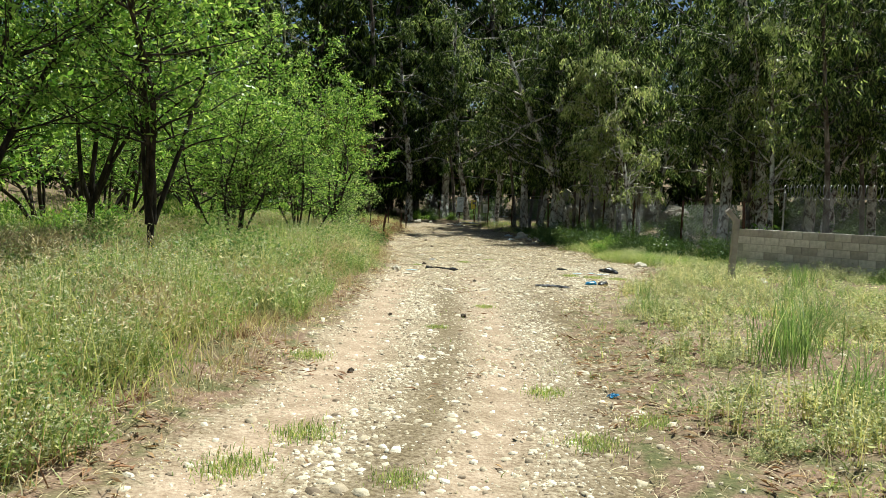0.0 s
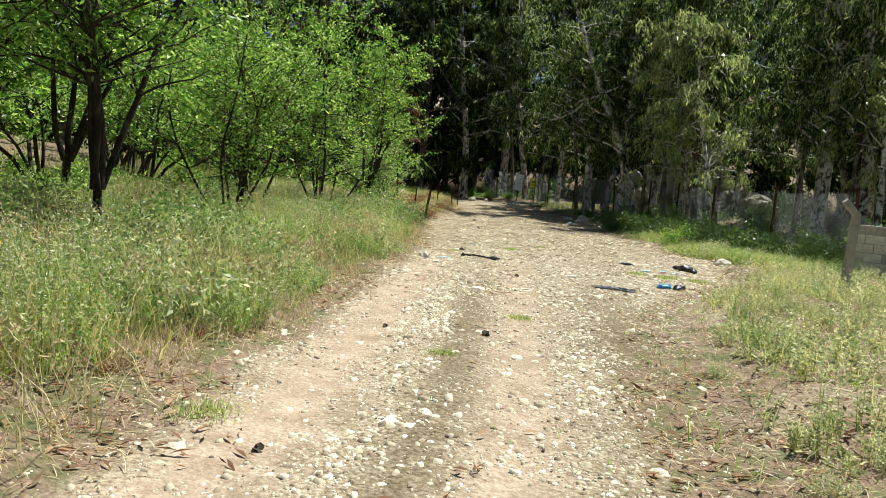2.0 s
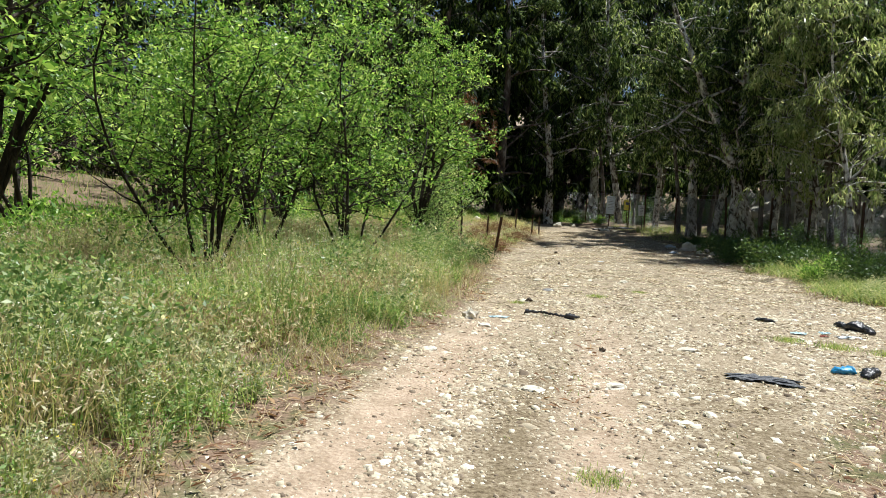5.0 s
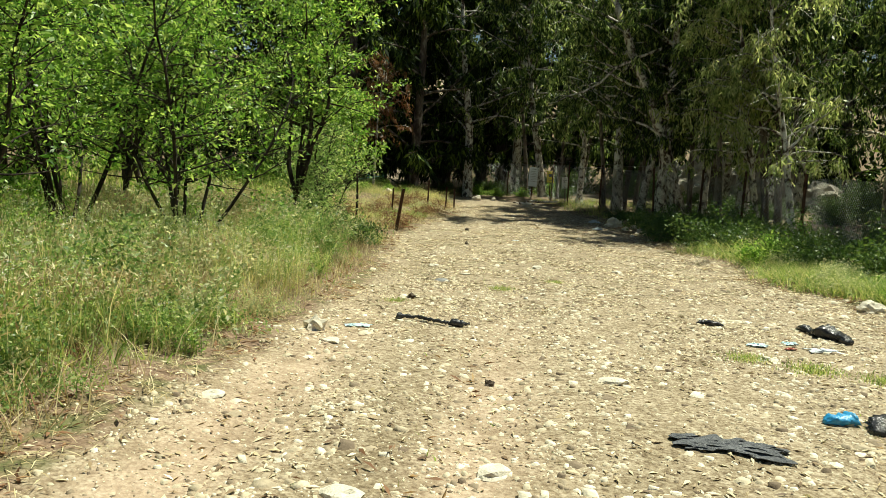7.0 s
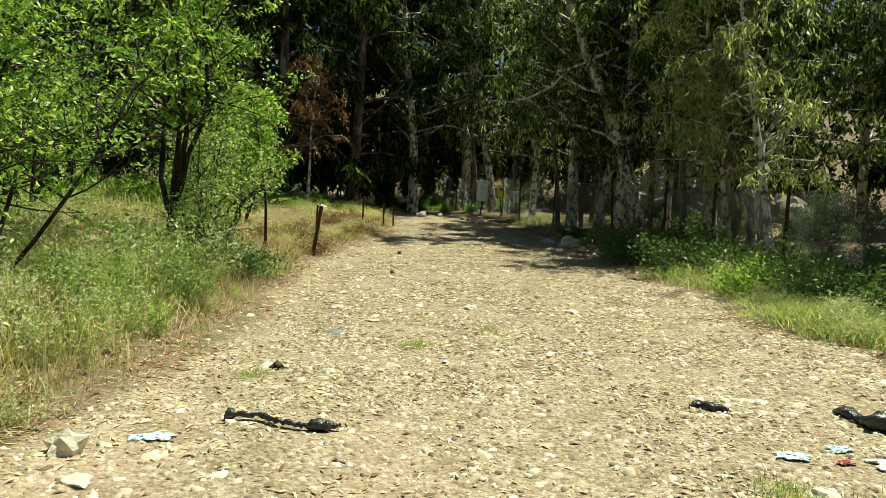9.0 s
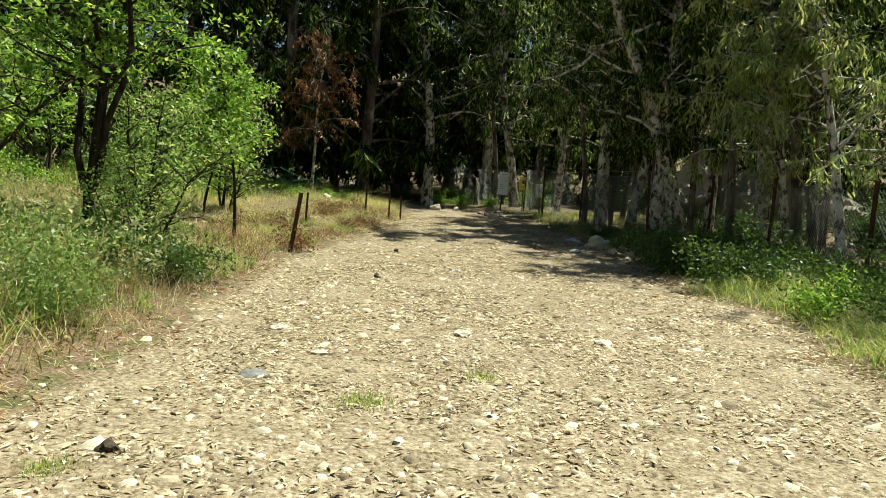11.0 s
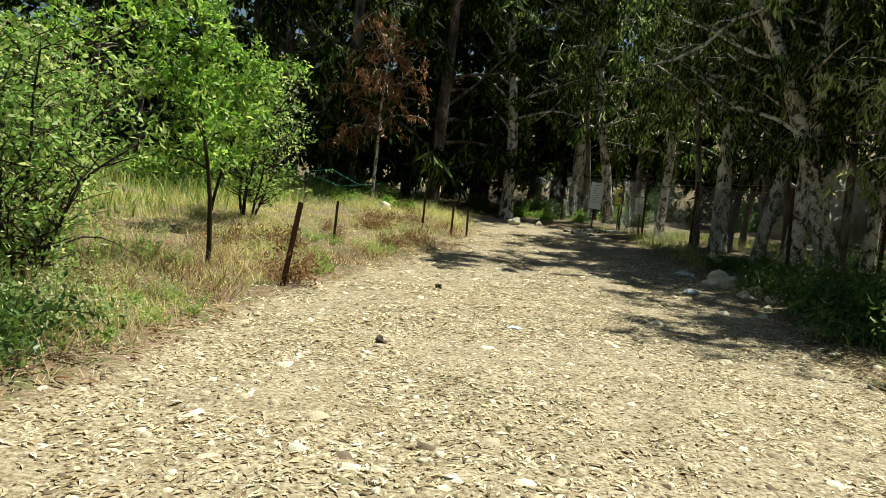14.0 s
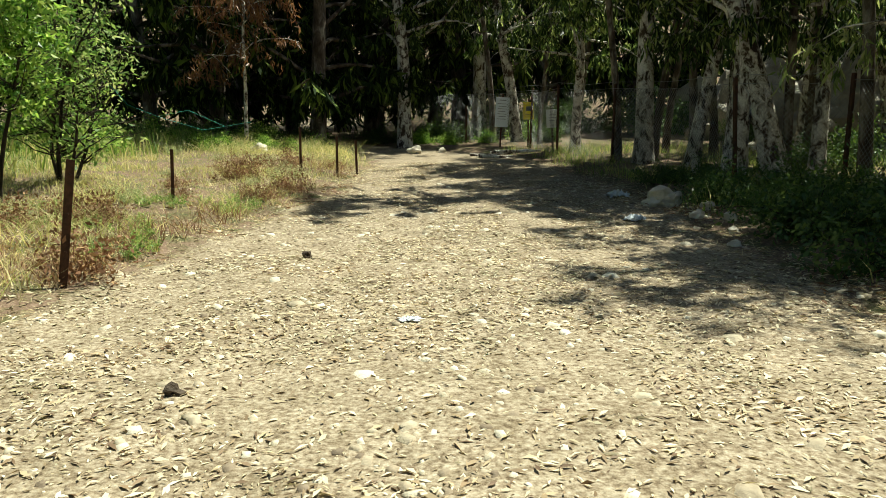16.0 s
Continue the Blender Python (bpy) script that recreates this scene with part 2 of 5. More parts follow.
M_CLIFF = plain("sunlit limestone bank", (0.26, 0.23, 0.18), (0.58, 0.54, 0.46), 1.6, 0.95, 0, 0.8, 0.15)

# ground: pale trodden gravel, brown earth, dry litter
M_GROUND, nt, b = mat("track earth", 0.95, 0, 0.15)
at = nt.nodes.new("ShaderNodeAttribute")
at.attribute_name = "track"
al = nt.nodes.new("ShaderNodeAttribute")
al.attribute_name = "rut"
fine, mid = noise_at(nt, 26.0, 6.0, 0.7), noise_at(nt, 3.0, 4.0)
road = ramp(nt, fine, [(0.34, (0.13, 0.095, 0.06)), (0.46, (0.30, 0.24, 0.165)), (0.58, (0.46, 0.395, 0.295)), (0.72, (0.64, 0.575, 0.46))])
rutc = ramp(nt, fine, [(0.3, (0.33, 0.24, 0.17)), (0.7, (0.55, 0.44, 0.34))])
road = mixed(nt, al.outputs["Fac"], road, rutc)
road = mixed(nt, 0.7, road, ramp(nt, mid, [(0.34, (0.60, 0.56, 0.48)), (0.62, (1.03, 1.01, 0.98))]), 'MULTIPLY')
stp = nt.nodes.new("ShaderNodeAttribute")
stp.attribute_name = "strip"
sm = nt.nodes.new("ShaderNodeMath")
sm.operation = 'MULTIPLY'
nt.links.new(stp.outputs["Fac"], sm.inputs[0])
nt.links.new(ramp(nt, noise_at(nt, 7.0, 5.0, 0.7), [(0.30, (0.25, 0.25, 0.25)), (0.5, (0.95, 0.95, 0.95))]), sm.inputs[1])
road = mixed(nt, sm.outputs[0], road, ramp(nt, fine, [(0.35, (0.07, 0.05, 0.028)), (0.6, (0.20, 0.155, 0.09))]))
earth = ramp(nt, fine, [(0.3, (0.11, 0.07, 0.048)), (0.55, (0.24, 0.165, 0.115)), (0.75, (0.42, 0.32, 0.235))])
earth = mixed(nt, ramp(nt, mid, [(0.45, (0, 0, 0)), (0.62, (1, 1, 1))]), earth, ramp(nt, fine, [(0.3, (0.075, 0.085, 0.035)), (0.7, (0.17, 0.16, 0.075))]))
wig = node(nt, "ShaderNodeMath")
wig.operation = 'ADD'
sc = node(nt, "ShaderNodeMapRange")
sc.inputs["To Min"].default_value, sc.inputs["To Max"].default_value = -0.35, 0.35
nt.links.new(noise_at(nt, 5.0, 5.0, 0.7), sc.inputs["Value"])
nt.links.new(at.outputs["Fac"], wig.inputs[0])
nt.links.new(sc.outputs[0], wig.inputs[1])
nt.links.new(mixed(nt, ramp(nt, wig.outputs[0], [(0.35, (0, 0, 0)), (0.65, (1, 1, 1))]), earth, road), b.inputs["Base Color"])
vor = node(nt, "ShaderNodeTexVoronoi", Scale=34.0)
tc = nt.nodes.new("ShaderNodeTexCoord")
nt.links.new(tc.outputs["Object"], vor.inputs["Vector"])
bumped(nt, b, mixed(nt, 0.5, fine, vor.outputs["Distance"]), 0.55, 0.03)


# ---- builders ----
def obj(name, me, material, parent=None, label=""):
    me.materials.append(material)
    ob = new(name, me)
    if parent is not None:
        ob.parent = parent
    return tagged(ob, label=label)


def part(name, bm, material, parent=None, label=""):
    """Links a bmesh as one mesh object under a thing or a part."""
    me = bpy.data.meshes.new(name)
    bm.to_mesh(me)
    bm.free()
    return obj(name, me, material, parent, label)


def thing(name, m, label, category, group=""):
    e = new(name)
    e.empty_display_size = 0.1
    e.matrix_world = m
    return tagged(e, label=label, category=category, group=group)


def box(bm, size, m=Matrix(), bevel=0.0):
    r = bmesh.ops.create_cube(bm, size=1.0, matrix=m @ Matrix.Diagonal((*size, 1)))
    if bevel:
        edges = list({e for v in r["verts"] for e in v.link_edges})
        bmesh.ops.bevel(bm, geom=edges, offset=bevel, segments=2, affect='EDGES', profile=0.6)
    return bm


class Tubes:
    """Tapered round limbs gathered into one mesh."""
    def __init__(self):
        self.v, self.f, self.n = [], [], 0

    def add(self, pts, radii, sides=6):
        pts = [Vector(p) for p in pts]
        a = np.arange(sides) * 2 * np.pi / sides
        base = self.n
        ref = Vector((1, 0, 0)) if abs((pts[-1] - pts[0]).normalized().x) < 0.8 else Vector((0, 1, 0))
        for i, p in enumerate(pts):
            d = (pts[min(i + 1, len(pts) - 1)] - pts[max(i - 1, 0)]).normalized()
            u = d.cross(ref).normalized()
            w = d.cross(u)
            self.v.append(np.array(p) + radii[i] * (np.outer(np.cos(a), u) + np.outer(np.sin(a), w)))
        for i in range(len(pts) - 1):
            for k in range(sides):
                o, q = base + i * sides, base + (i + 1) * sides
                self.f.append((o + k, o + (k + 1) % sides, q + (k + 1) % sides, q + k))
        self.n += sides * len(pts)

    def mesh(self, name):
        me = quads(name, np.concatenate(self.v), np.array(self.f))
        me.polygons.foreach_set("use_smooth", np.ones(len(me.polygons), bool))
        return me


def leaf_mesh(name, p, d, length, width, seed, fold=0.15, lying=False):
    """Folded lance-shaped leaves: base points, directions, sizes."""
    g = rng(seed)
    n = len(p)
    d = d / np.maximum(np.linalg.norm(d, axis=1, keepdims=True), 1e-6)
    s = np.cross(d, g.normal(size=(n, 3)) * (0.3 if lying else 1.0) + np.array([0, 0, 1.0 if lying else 0.0]))
    s /= np.maximum(np.linalg.norm(s, axis=1, keepdims=True), 1e-6)
    up = np.cross(s, d)
    L, W = np.reshape(length, (-1, 1)) * np.ones((n, 1)), np.reshape(width, (-1, 1)) * np.ones((n, 1))
    mid = p + d * L * 0.45
    v = np.stack([p, mid + s * W / 2 + up * W * fold, p + d * L - up * L * 0.12, mid - s * W / 2 + up * W * fold], 1).reshape(-1, 3)
    return quads(name, v, np.arange(4 * n).reshape(-1, 4))


def limb_points(rnd, start, direction, length, steps, wander, lift=0.0):
    pts, d = [Vector(start)], Vector(direction).normalized()
    for _ in range(steps):
        d = (d + Vector((rnd.gauss(0, wander), rnd.gauss(0, wander), rnd.gauss(0, wander) + lift))).normalized()
        pts.append(pts[-1] + d * length / steps)
    return pts


def almond_tree(seed, height, stems, spread, n_leaves, base_r=0.06, bare=0.34, leaf=0.12, fork=-0.15):
    """A many-stemmed broad-leaved tree; returns a thing at the origin."""
    rnd, g = random.Random(seed), rng(seed)
    t = Tubes()
    tips = []
    if fork > 0:
        t.add([(0, 0, -0.2), (0.01, 0, 0.1), (-0.01, 0.02, fork * 0.7), (0, 0, fork + 0.12)], [base_r * 2.1, base_r * 1.6, base_r * 1.5, base_r * 1.3], 9)
    for i in range(stems):
        a = i * 2 * math.pi / max(stems, 1) + rnd.uniform(-0.5, 0.5)
        out = spread * rnd.uniform(0.5, 1.15)
        start = Vector((math.cos(a), math.sin(a), 0)) * (0.05 if stems > 1 else 0) + Vector((0, 0, fork))
        h = height * rnd.uniform(0.75, 1.0)
        main = limb_points(rnd, start, (math.cos(a) * out, math.sin(a) * out, 1), h, 9, 0.14 if stems > 1 else 0.04, 0.03)
        r0 = base_r * rnd.uniform(0.75, 1.2)
        t.add(main, [r0 * (1 - 0.9 * k / 9) + 0.006 for k in range(10)], 7)
        for k in range(2, 10):
            if k / 9 < bare:
                continue
            for _ in range(3):
                az = rnd.uniform(0, 6.283)
                ln = height * rnd.uniform(0.16, 0.36) * (1.2 - 0.55 * k / 9)
                sub = limb_points(rnd, main[k], (math.cos(az), math.sin(az), rnd.uniform(0.15, 0.9)), ln, 5, 0.18, 0.02)
                rs = r0 * (1 - 0.9 * k / 9) * 0.5 + 0.005
                t.add(sub, [rs * (1 - 0.8 * j / 5) for j in range(6)], 4)
                for j in range(1, 6):
                    for _ in range(2):
                        az2 = rnd.uniform(0, 6.283)
                        tw = limb_points(rnd, sub[j], (math.cos(az2), math.sin(az2), rnd.uniform(-0.3, 0.7)), ln * rnd.uniform(0.25, 0.5), 2, 0.2)
                        if rnd.random() < 0.12:
                            t.add(tw, [0.006, 0.005, 0.003], 3)
                        tips.append((tw[0], tw[2]))
    a = np.array([list(x) + list(y) for x, y in tips])
    a = a[g.random(len(a)) < 0.42]
    idx = g.integers(0, len(a), n_leaves)
    f = g.random((n_leaves, 1)) ** 0.7
    along = a[idx, 3:] - a[idx, :3]
    p = a[idx, :3] + along * f * 1.15 + g.normal(size=(n_leaves, 3)) * 0.045
    d = along / np.linalg.norm(along, axis=1, keepdims=True) * 0.6 + g.normal(size=(n_leaves, 3)) * 0.7 + np.array([0, 0, -0.15])
    size = leaf * g.uniform(0.6, 1.25, n_leaves)
    return t, leaf_mesh("crown", p, d, size, size * 0.40, seed + 1)


def euca_tree(seed, height, r0, n_leaves, low=2.6, lean=(0, 0), reach=2.6, leaf=0.24, twigs=0.3):
    """A tall tree with a pale trunk, rising limbs and hanging sprays of narrow leaves."""
    rnd, g = random.Random(seed), rng(seed)
    t = Tubes()
    sprays = []
    main = limb_points(rnd, (0, 0, -0.2), (lean[0], lean[1], 1), height, 12, 0.035, 0.02)
    t.add(main, [r0 * (1.25 if k == 0 else 1) * (1 - 0.85 * k / 12) + 0.01 for k in range(13)], 10)
    for k in range(1, 13):
        z = main[k].z
        if z < low:
            continue
        for _ in range(4 if z < 9 else 3):
            az = rnd.uniform(0, 6.283)
            ln = reach * rnd.uniform(0.55, 1.15) * (1.15 - 0.5 * k / 12)
            sub = limb_points(rnd, main[k] - Vector((0, 0, rnd.uniform(0, height / 12))), (math.cos(az), math.sin(az), rnd.uniform(0.2, 1.0)), ln, 5, 0.16, -0.05)
            rs = r0 * 0.35 * (1 - 0.8 * k / 12) + 0.012
            t.add(sub, [rs * (1 - 0.8 * j / 5) for j in range(6)], 4)
            for j in range(1, 6):
                for _ in range(2):
                    az2 = rnd.uniform(0, 6.283)
                    tw = limb_points(rnd, sub[j], (math.cos(az2), math.sin(az2), rnd.uniform(-0.5, 0.4)), rnd.uniform(0.5, 1.3), 3, 0.15, -0.35)
                    if rnd.random() < twigs:
                        t.add(tw, [0.010, 0.008, 0.006, 0.003], 3)
                    sprays.append((tw[0], tw[1], tw[2], tw[3]))
    a = np.array([[list(q) for q in s] for s in sprays])
    a = a[g.random(len(a)) < 0.34]
    idx = g.integers(0, len(a), n_leaves)
    seg = g.integers(0, 3, n_leaves)
    f = g.random((n_leaves, 1))
    p = a[idx, seg] * (1 - f) + a[idx, seg + 1] * f + g.normal(size=(n_leaves, 3)) * 0.07
    d = g.normal(size=(n_leaves, 3)) * 0.45 + np.array([0, 0, -0.9])
    size = leaf * g.uniform(0.6, 1.3, n_leaves)
    return t, leaf_mesh("crown", p, d, size, size * 0.22, seed + 1)


def planted(name, made, barkm, leafm, label, category, group):
    e = thing(name, Matrix(), label, category, group)
    obj("trunk", made[0].mesh("trunk"), barkm, e)
    obj("crown", made[1], leafm, e)
    return e


def place(ob, x, y, turn=0.0, scale=1.0, first=False, sink=0.0, tilt=(0, 0)):
    m = pose(x, y, gz(x, y) - sink, tilt[0], tilt[1], turn) @ Matrix.Scale(scale, 4)
    if first:
        ob.matrix_world = m
        return ob
    c = copy_thing(ob, m)
    return c


def scatter(n, x0, x1, y0, y1, seed, keep):
    g = rng(seed)
    x, y = g.uniform(x0, x1, n), g.uniform(y0, y1, n)
    k = g.random(n) < keep(x, y)
    return x[k], y[k]


def blades(name, x, y, height, width, seed, lean=0.35):
    """Bent grass blades rooted in the ground."""
    g = rng(seed)
    n = len(x)
    z = ground_z(x, y) - 0.015
    h = height * g.uniform(0.45, 1.2, n)
    az, br = g.uniform(0, 6.283, n), g.uniform(0, 6.283, n)
    w = width * g.uniform(0.6, 1.4, n)
    s = np.stack([np.cos(az) * w / 2, np.sin(az) * w / 2, np.zeros(n)], 1)
    off = np.stack([np.cos(br), np.sin(br), np.zeros(n)], 1) * (h * lean * g.uniform(0.2, 1.8, n))[:, None]
    p = np.stack([x, y, z], 1)
    up = np.array([0, 0, 1.0])
    m1 = p + up * (h * 0.5)[:, None] + off * 0.3
    tip = p + up * (h * 0.93)[:, None] + off
    v = np.stack([p - s, p + s, m1 + s * 0.8, m1 - s * 0.8, tip + s * 0.12, tip - s * 0.12], 1).reshape(-1, 3)
    i = np.arange(n)[:, None] * 6
    f = np.concatenate([i + np.array([0, 1, 2, 3]), i + np.array([3, 2, 4, 5])])
    return quads(name, v, f)


def weeds(name, x, y, height, leaf, per, seed):
    """Upright weeds with leaves up the stem."""
    g = rng(seed)
    n = len(x)
    z = ground_z(x, y)
    h = height * g.uniform(0.5, 1.15, n)
    f = g.random((n, per))
    lean = g.normal(size=(n, 2)) * 0.12
    az = g.uniform(0, 6.283, (n, per))
    r = 0.05 * (1 - 0.4 * f)
    px = x[:, None] + lean[:, :1] * h[:, None] * f + np.cos(az) * r * g.random((n, per))
    py = y[:, None] + lean[:, 1:] * h[:, None] * f + np.sin(az) * r * g.random((n, per))
    pz = z[:, None] + h[:, None] * f
    p = np.stack([px, py, pz], 2).reshape(-1, 3)
    d = np.stack([np.cos(az), np.sin(az), g.uniform(-0.2, 0.9, (n, per))], 2).reshape(-1, 3)
    size = (leaf * g.uniform(0.5, 1.3, (n, per)) * (1.15 - 0.5 * f)).ravel()
    return leaf_mesh(name, p, d, size, size * 0.42, seed + 1), np.stack([x + lean[:, 0] * h, y + lean[:, 1] * h, z + h], 1)


def pebbles(name, x, y, size, flat, seed):
    g = rng(seed)
    n = len(x)
    c = np.array([[-1, -1, -1], [1, -1, -1], [1, 1, -1], [-1, 1, -1], [-.7, -.7, 1], [.7, -.7, 1], [.7, .7, 1], [-.7, .7, 1]], float)
    v = c[None] * (1 + g.normal(size=(n, 8, 3)) * 0.22)
    sx = np.stack([size * g.uniform(0.6, 1.4, n), size * g.uniform(0.5, 1.1, n), size * flat * g.uniform(0.6, 1.4, n)], 1) / 2
    v = v * sx[:, None]
    a = g.uniform(0, 6.283, n)
    ca, sa = np.cos(a)[:, None], np.sin(a)[:, None]
    tz = g.normal(size=(n, 1)) * 0.25
    vx, vy = v[..., 0] * ca - v[..., 1] * sa, v[..., 0] * sa + v[..., 1] * ca
    vz = v[..., 2] + vx * tz * 0.5
    v = np.stack([vx + x[:, None], vy + y[:, None], vz + (ground_z(x, y) + sx[:, 2] * 0.2)[:, None]], 2).reshape(-1, 3)
    q = np.array([[4, 5, 6, 7], [0, 1, 5, 4], [1, 2, 6, 5], [2, 3, 7, 6], [3, 0, 4, 7]])
    return quads(name, v, (np.arange(n)[:, None, None] * 8 + q).reshape(-1, 4))


def lump(seed, size, rough=0.3, cuts=2):
    """A broken stone: a jittered, flattened ball with facets, its foot at the origin."""
    bm = bmesh.new()
    bmesh.ops.create_icosphere(bm, subdivisions=cuts, radius=0.5)
    off = Vector((seed * 3.7, seed * 1.3, seed * 0.7))
    for v in bm.verts:
        k = 1.05 + 1.2 * rough * noise.noise(v.co * 2.2 + off) + rough * 1.3 * noise.noise(v.co * 3.6 + off) + 0.05 * noise.cell(v.co * 5.0 + off)
        c = v.co * k
        c.z = max(c.z, -0.28)
        v.co = Vector((c.x * size[0], c.y * size[1], (c.z + 0.24) * size[2] * 1.15))
    return bm


def rag(seed, size, folds=0.5):
    """A crumpled sheet of film lying in creases."""
    bm = bmesh.new()
    bmesh.ops.create_grid(bm, x_segments=26, y_segments=14, size=0.5)
    off = Vector((seed * 2.3, seed, 0))
    for v in bm.verts:
        x, y = v.co.x, v.co.y
        edge = 1 + 0.5 * noise.noise(Vector((x * 3, y * 3, 1)) + off)
        n1 = noise.noise(Vector((x * 6, y * 9, 0)) + off)
        n2 = noise.noise(Vector((x * 15, y * 17, 3)) + off)
        v.co = Vector((x * edge * size[0] + 0.08 * size[1] * n1, (y * edge + 0.35 * n1 * folds) * size[1], 0.012 + size[2] * max(0, 0.45 + 0.7 * abs(n1) + 0.2 * n2 - 1.6 * (x * x + y * y))))
    bmesh.ops.solidify(bm, geom=bm.faces[:], thickness=0.004)
    return bm


def sack(seed, length, radius):
    """A crumpled plastic bag with air in it, lying along its x axis, its foot at the origin."""
    bm = bmesh.new()
    off = Vector((seed * 1.9, seed * 0.7, seed))
    rings = []
    for i in range(27):
        u = i / 26
        belly = radius * (math.sin(math.pi * (0.06 + 0.88 * u)) ** 0.55) * (0.8 + 0.5 * noise.noise(Vector((u * 5, 0, 0)) + off))
        bend = radius * 0.7 * noise.noise(Vector((u * 3, 4, 0)) + off)
        ring = []
        for k in range(20):
            a = 2 * math.pi * k / 20
            crease = 1 + 0.62 * abs(noise.noise(Vector((u * length * 22, math.cos(a) * 2.2, math.sin(a) * 2.2)) + off)) - 0.24 + 0.22 * noise.noise(Vector((u * length * 50, math.cos(a) * 5, math.sin(a) * 5)) + off)
            ring.append(bm.verts.new((length * (u - 0.5), bend + belly * crease * math.cos(a), max(0.004, belly * 0.62 * (crease * math.sin(a) + 0.8)))))
        rings.append(ring)
    for r0, r1 in zip(rings[:-1], rings[1:]):
        for k in range(20):
            bm.faces.new((r0[k], r0[(k + 1) % 20], r1[(k + 1) % 20], r1[k]))
    bm.faces.new(rings[0][::-1])
    bm.faces.new(rings[-1])
    for f in bm.faces:
        f.smooth = True
    return bm


# ---- ground ----
def axis(*spans):
    out = []
    for a, b_, s in spans:
        out.extend(np.arange(a, b_ - 1e-6, s))
    return np.array(out)


gx = axis((-900, -300, 200), (-300, -60, 40), (-60, -14, 2.0), (-14, -4, 0.4), (-4, 6.6, 0.14), (6.6, 16, 0.5), (16, 60, 2), (60, 300, 40), (300, 901, 200))
gy = axis((-900, -300, 200), (-300, -20, 40), (-20, 2, 1.0), (2, 48, 0.14), (48, 80, 1), (80, 300, 20), (300, 901, 200))
X, Y = np.meshgrid(gx, gy)
GX, GY = X.ravel(), Y.ravel()
nx, ny = len(gx), len(gy)
ii = (np.arange(ny - 1)[:, None] * nx + np.arange(nx - 1)[None]).ravel()
me = quads("ground", np.stack([GX, GY, ground_z(GX, GY)], 1), np.stack([ii, ii + 1, ii + nx + 1, ii + nx], 1))
me.polygons.foreach_set("use_smooth", np.ones(len(me.polygons), bool))
dl, dr = GX - left_edge(GY), right_edge(GY) - GX
track = np.clip(0.5 + np.minimum(dl, dr) * 1.3, 0, 1)
patchy = smooth(0.45, 0.72, vnoise(GX, GY, 0.9, 21)) * smooth(3, 6, GY) * smooth(23, 20, GY) * smooth(-0.3, 0.6, GX - right_edge(GY)) * smooth(7, 5, GX)
track = np.maximum(track, 0.5 * patchy)
mids = np.interp(GY, *LEFT_EDGE)
rut = (np.exp(-((GX - mids - 0.5) / 0.40) ** 2) + 0.85 * np.exp(-((GX - mids - 2.1) / 0.36) ** 2)) * smooth(22, 14, GY)
me.attributes.new("track", 'FLOAT', 'POINT').data.foreach_set("value", track.astype(np.float32))
strip = 0.85 * np.exp(-((GX - mids - 1.5) / 0.26) ** 2) * smooth(20, 12, GY) + np.exp(-((GX - mids - 3.3) / 0.6) ** 2) * smooth(17, 11, GY)
me.attributes.new("strip", 'FLOAT', 'POINT').data.foreach_set("value", np.clip(strip, 0, 1).astype(np.float32))
me.attributes.new("rut", 'FLOAT', 'POINT').data.foreach_set("value", np.clip(rut, 0, 1).astype(np.float32))
tagged(obj("ground", me, M_GROUND), label="pale trodden gravel track between brown earth verges", category="ground", kind="structure")


# ---- pale limestone boulders behind the wood ----
def boulder(x, y, size, seed, turn):
    bm = lump(seed, size, 0.5, 3)
    ob = part("boulder", bm, M_CLIFF, None, "pale sunlit limestone boulder behind the eucalyptus wood")
    ob.matrix_world = pose(x, y, gz(x, y) - 0.25, 0, 0, turn)
    return tagged(ob, category="boulder", group="limestone boulders")


rb = random.Random(19)
for k in range(22):
    bxk, byk = rb.uniform(9.0, 19.0), rb.uniform(50, 60)
    sk = rb.uniform(1.2, 3.4)
    boulder(bxk, byk, (sk, sk * rb.uniform(0.6, 0.9), sk * rb.uniform(0.6, 1.1)), 200 + k, rb.uniform(0, 360))

# ---- left grove ----
al_a = planted("almond_tree", almond_tree(11, 6.2, 5, 0.16, 12500, 0.036, 0.2, 0.10, 0.75), M_BARK, M_ALMOND, "many-stemmed almond tree with dark bark and bright green leaves", "tree", "almond grove")
al_b = planted("almond_tree", almond_tree(23, 4.8, 7, 0.36, 8200, 0.030, 0.25, 0.088), M_BARK, M_ALMOND, "bushy almond tree fanning out in thin dark stems", "tree", "almond grove")
al_c = planted("almond_tree", almond_tree(37, 5.0, 4, 0.30, 9500, 0.05, 0.3, 0.092, 0.9), M_BARK, M_ALMOND, "slender almond tree with dark stems and light green crown", "tree", "almond grove")
al_f = planted("almond_tree", almond_tree(61, 5.0, 5, 0.32, 4600, 0.05, 0.26, 0.15), M_BARK, M_ALMOND, "almond tree further back in the grove with green crown", "tree", "almond grove")
place(al_f, -15.9, 22.9, 20, 1.0, True)
place(al_a, -5.5, 12.8, 0, 1.12, True)
place(al_b, -4.4, 21.3, 0, 1.0, True)
place(al_c, -4.0, 25.7, 0, 0.95, True)
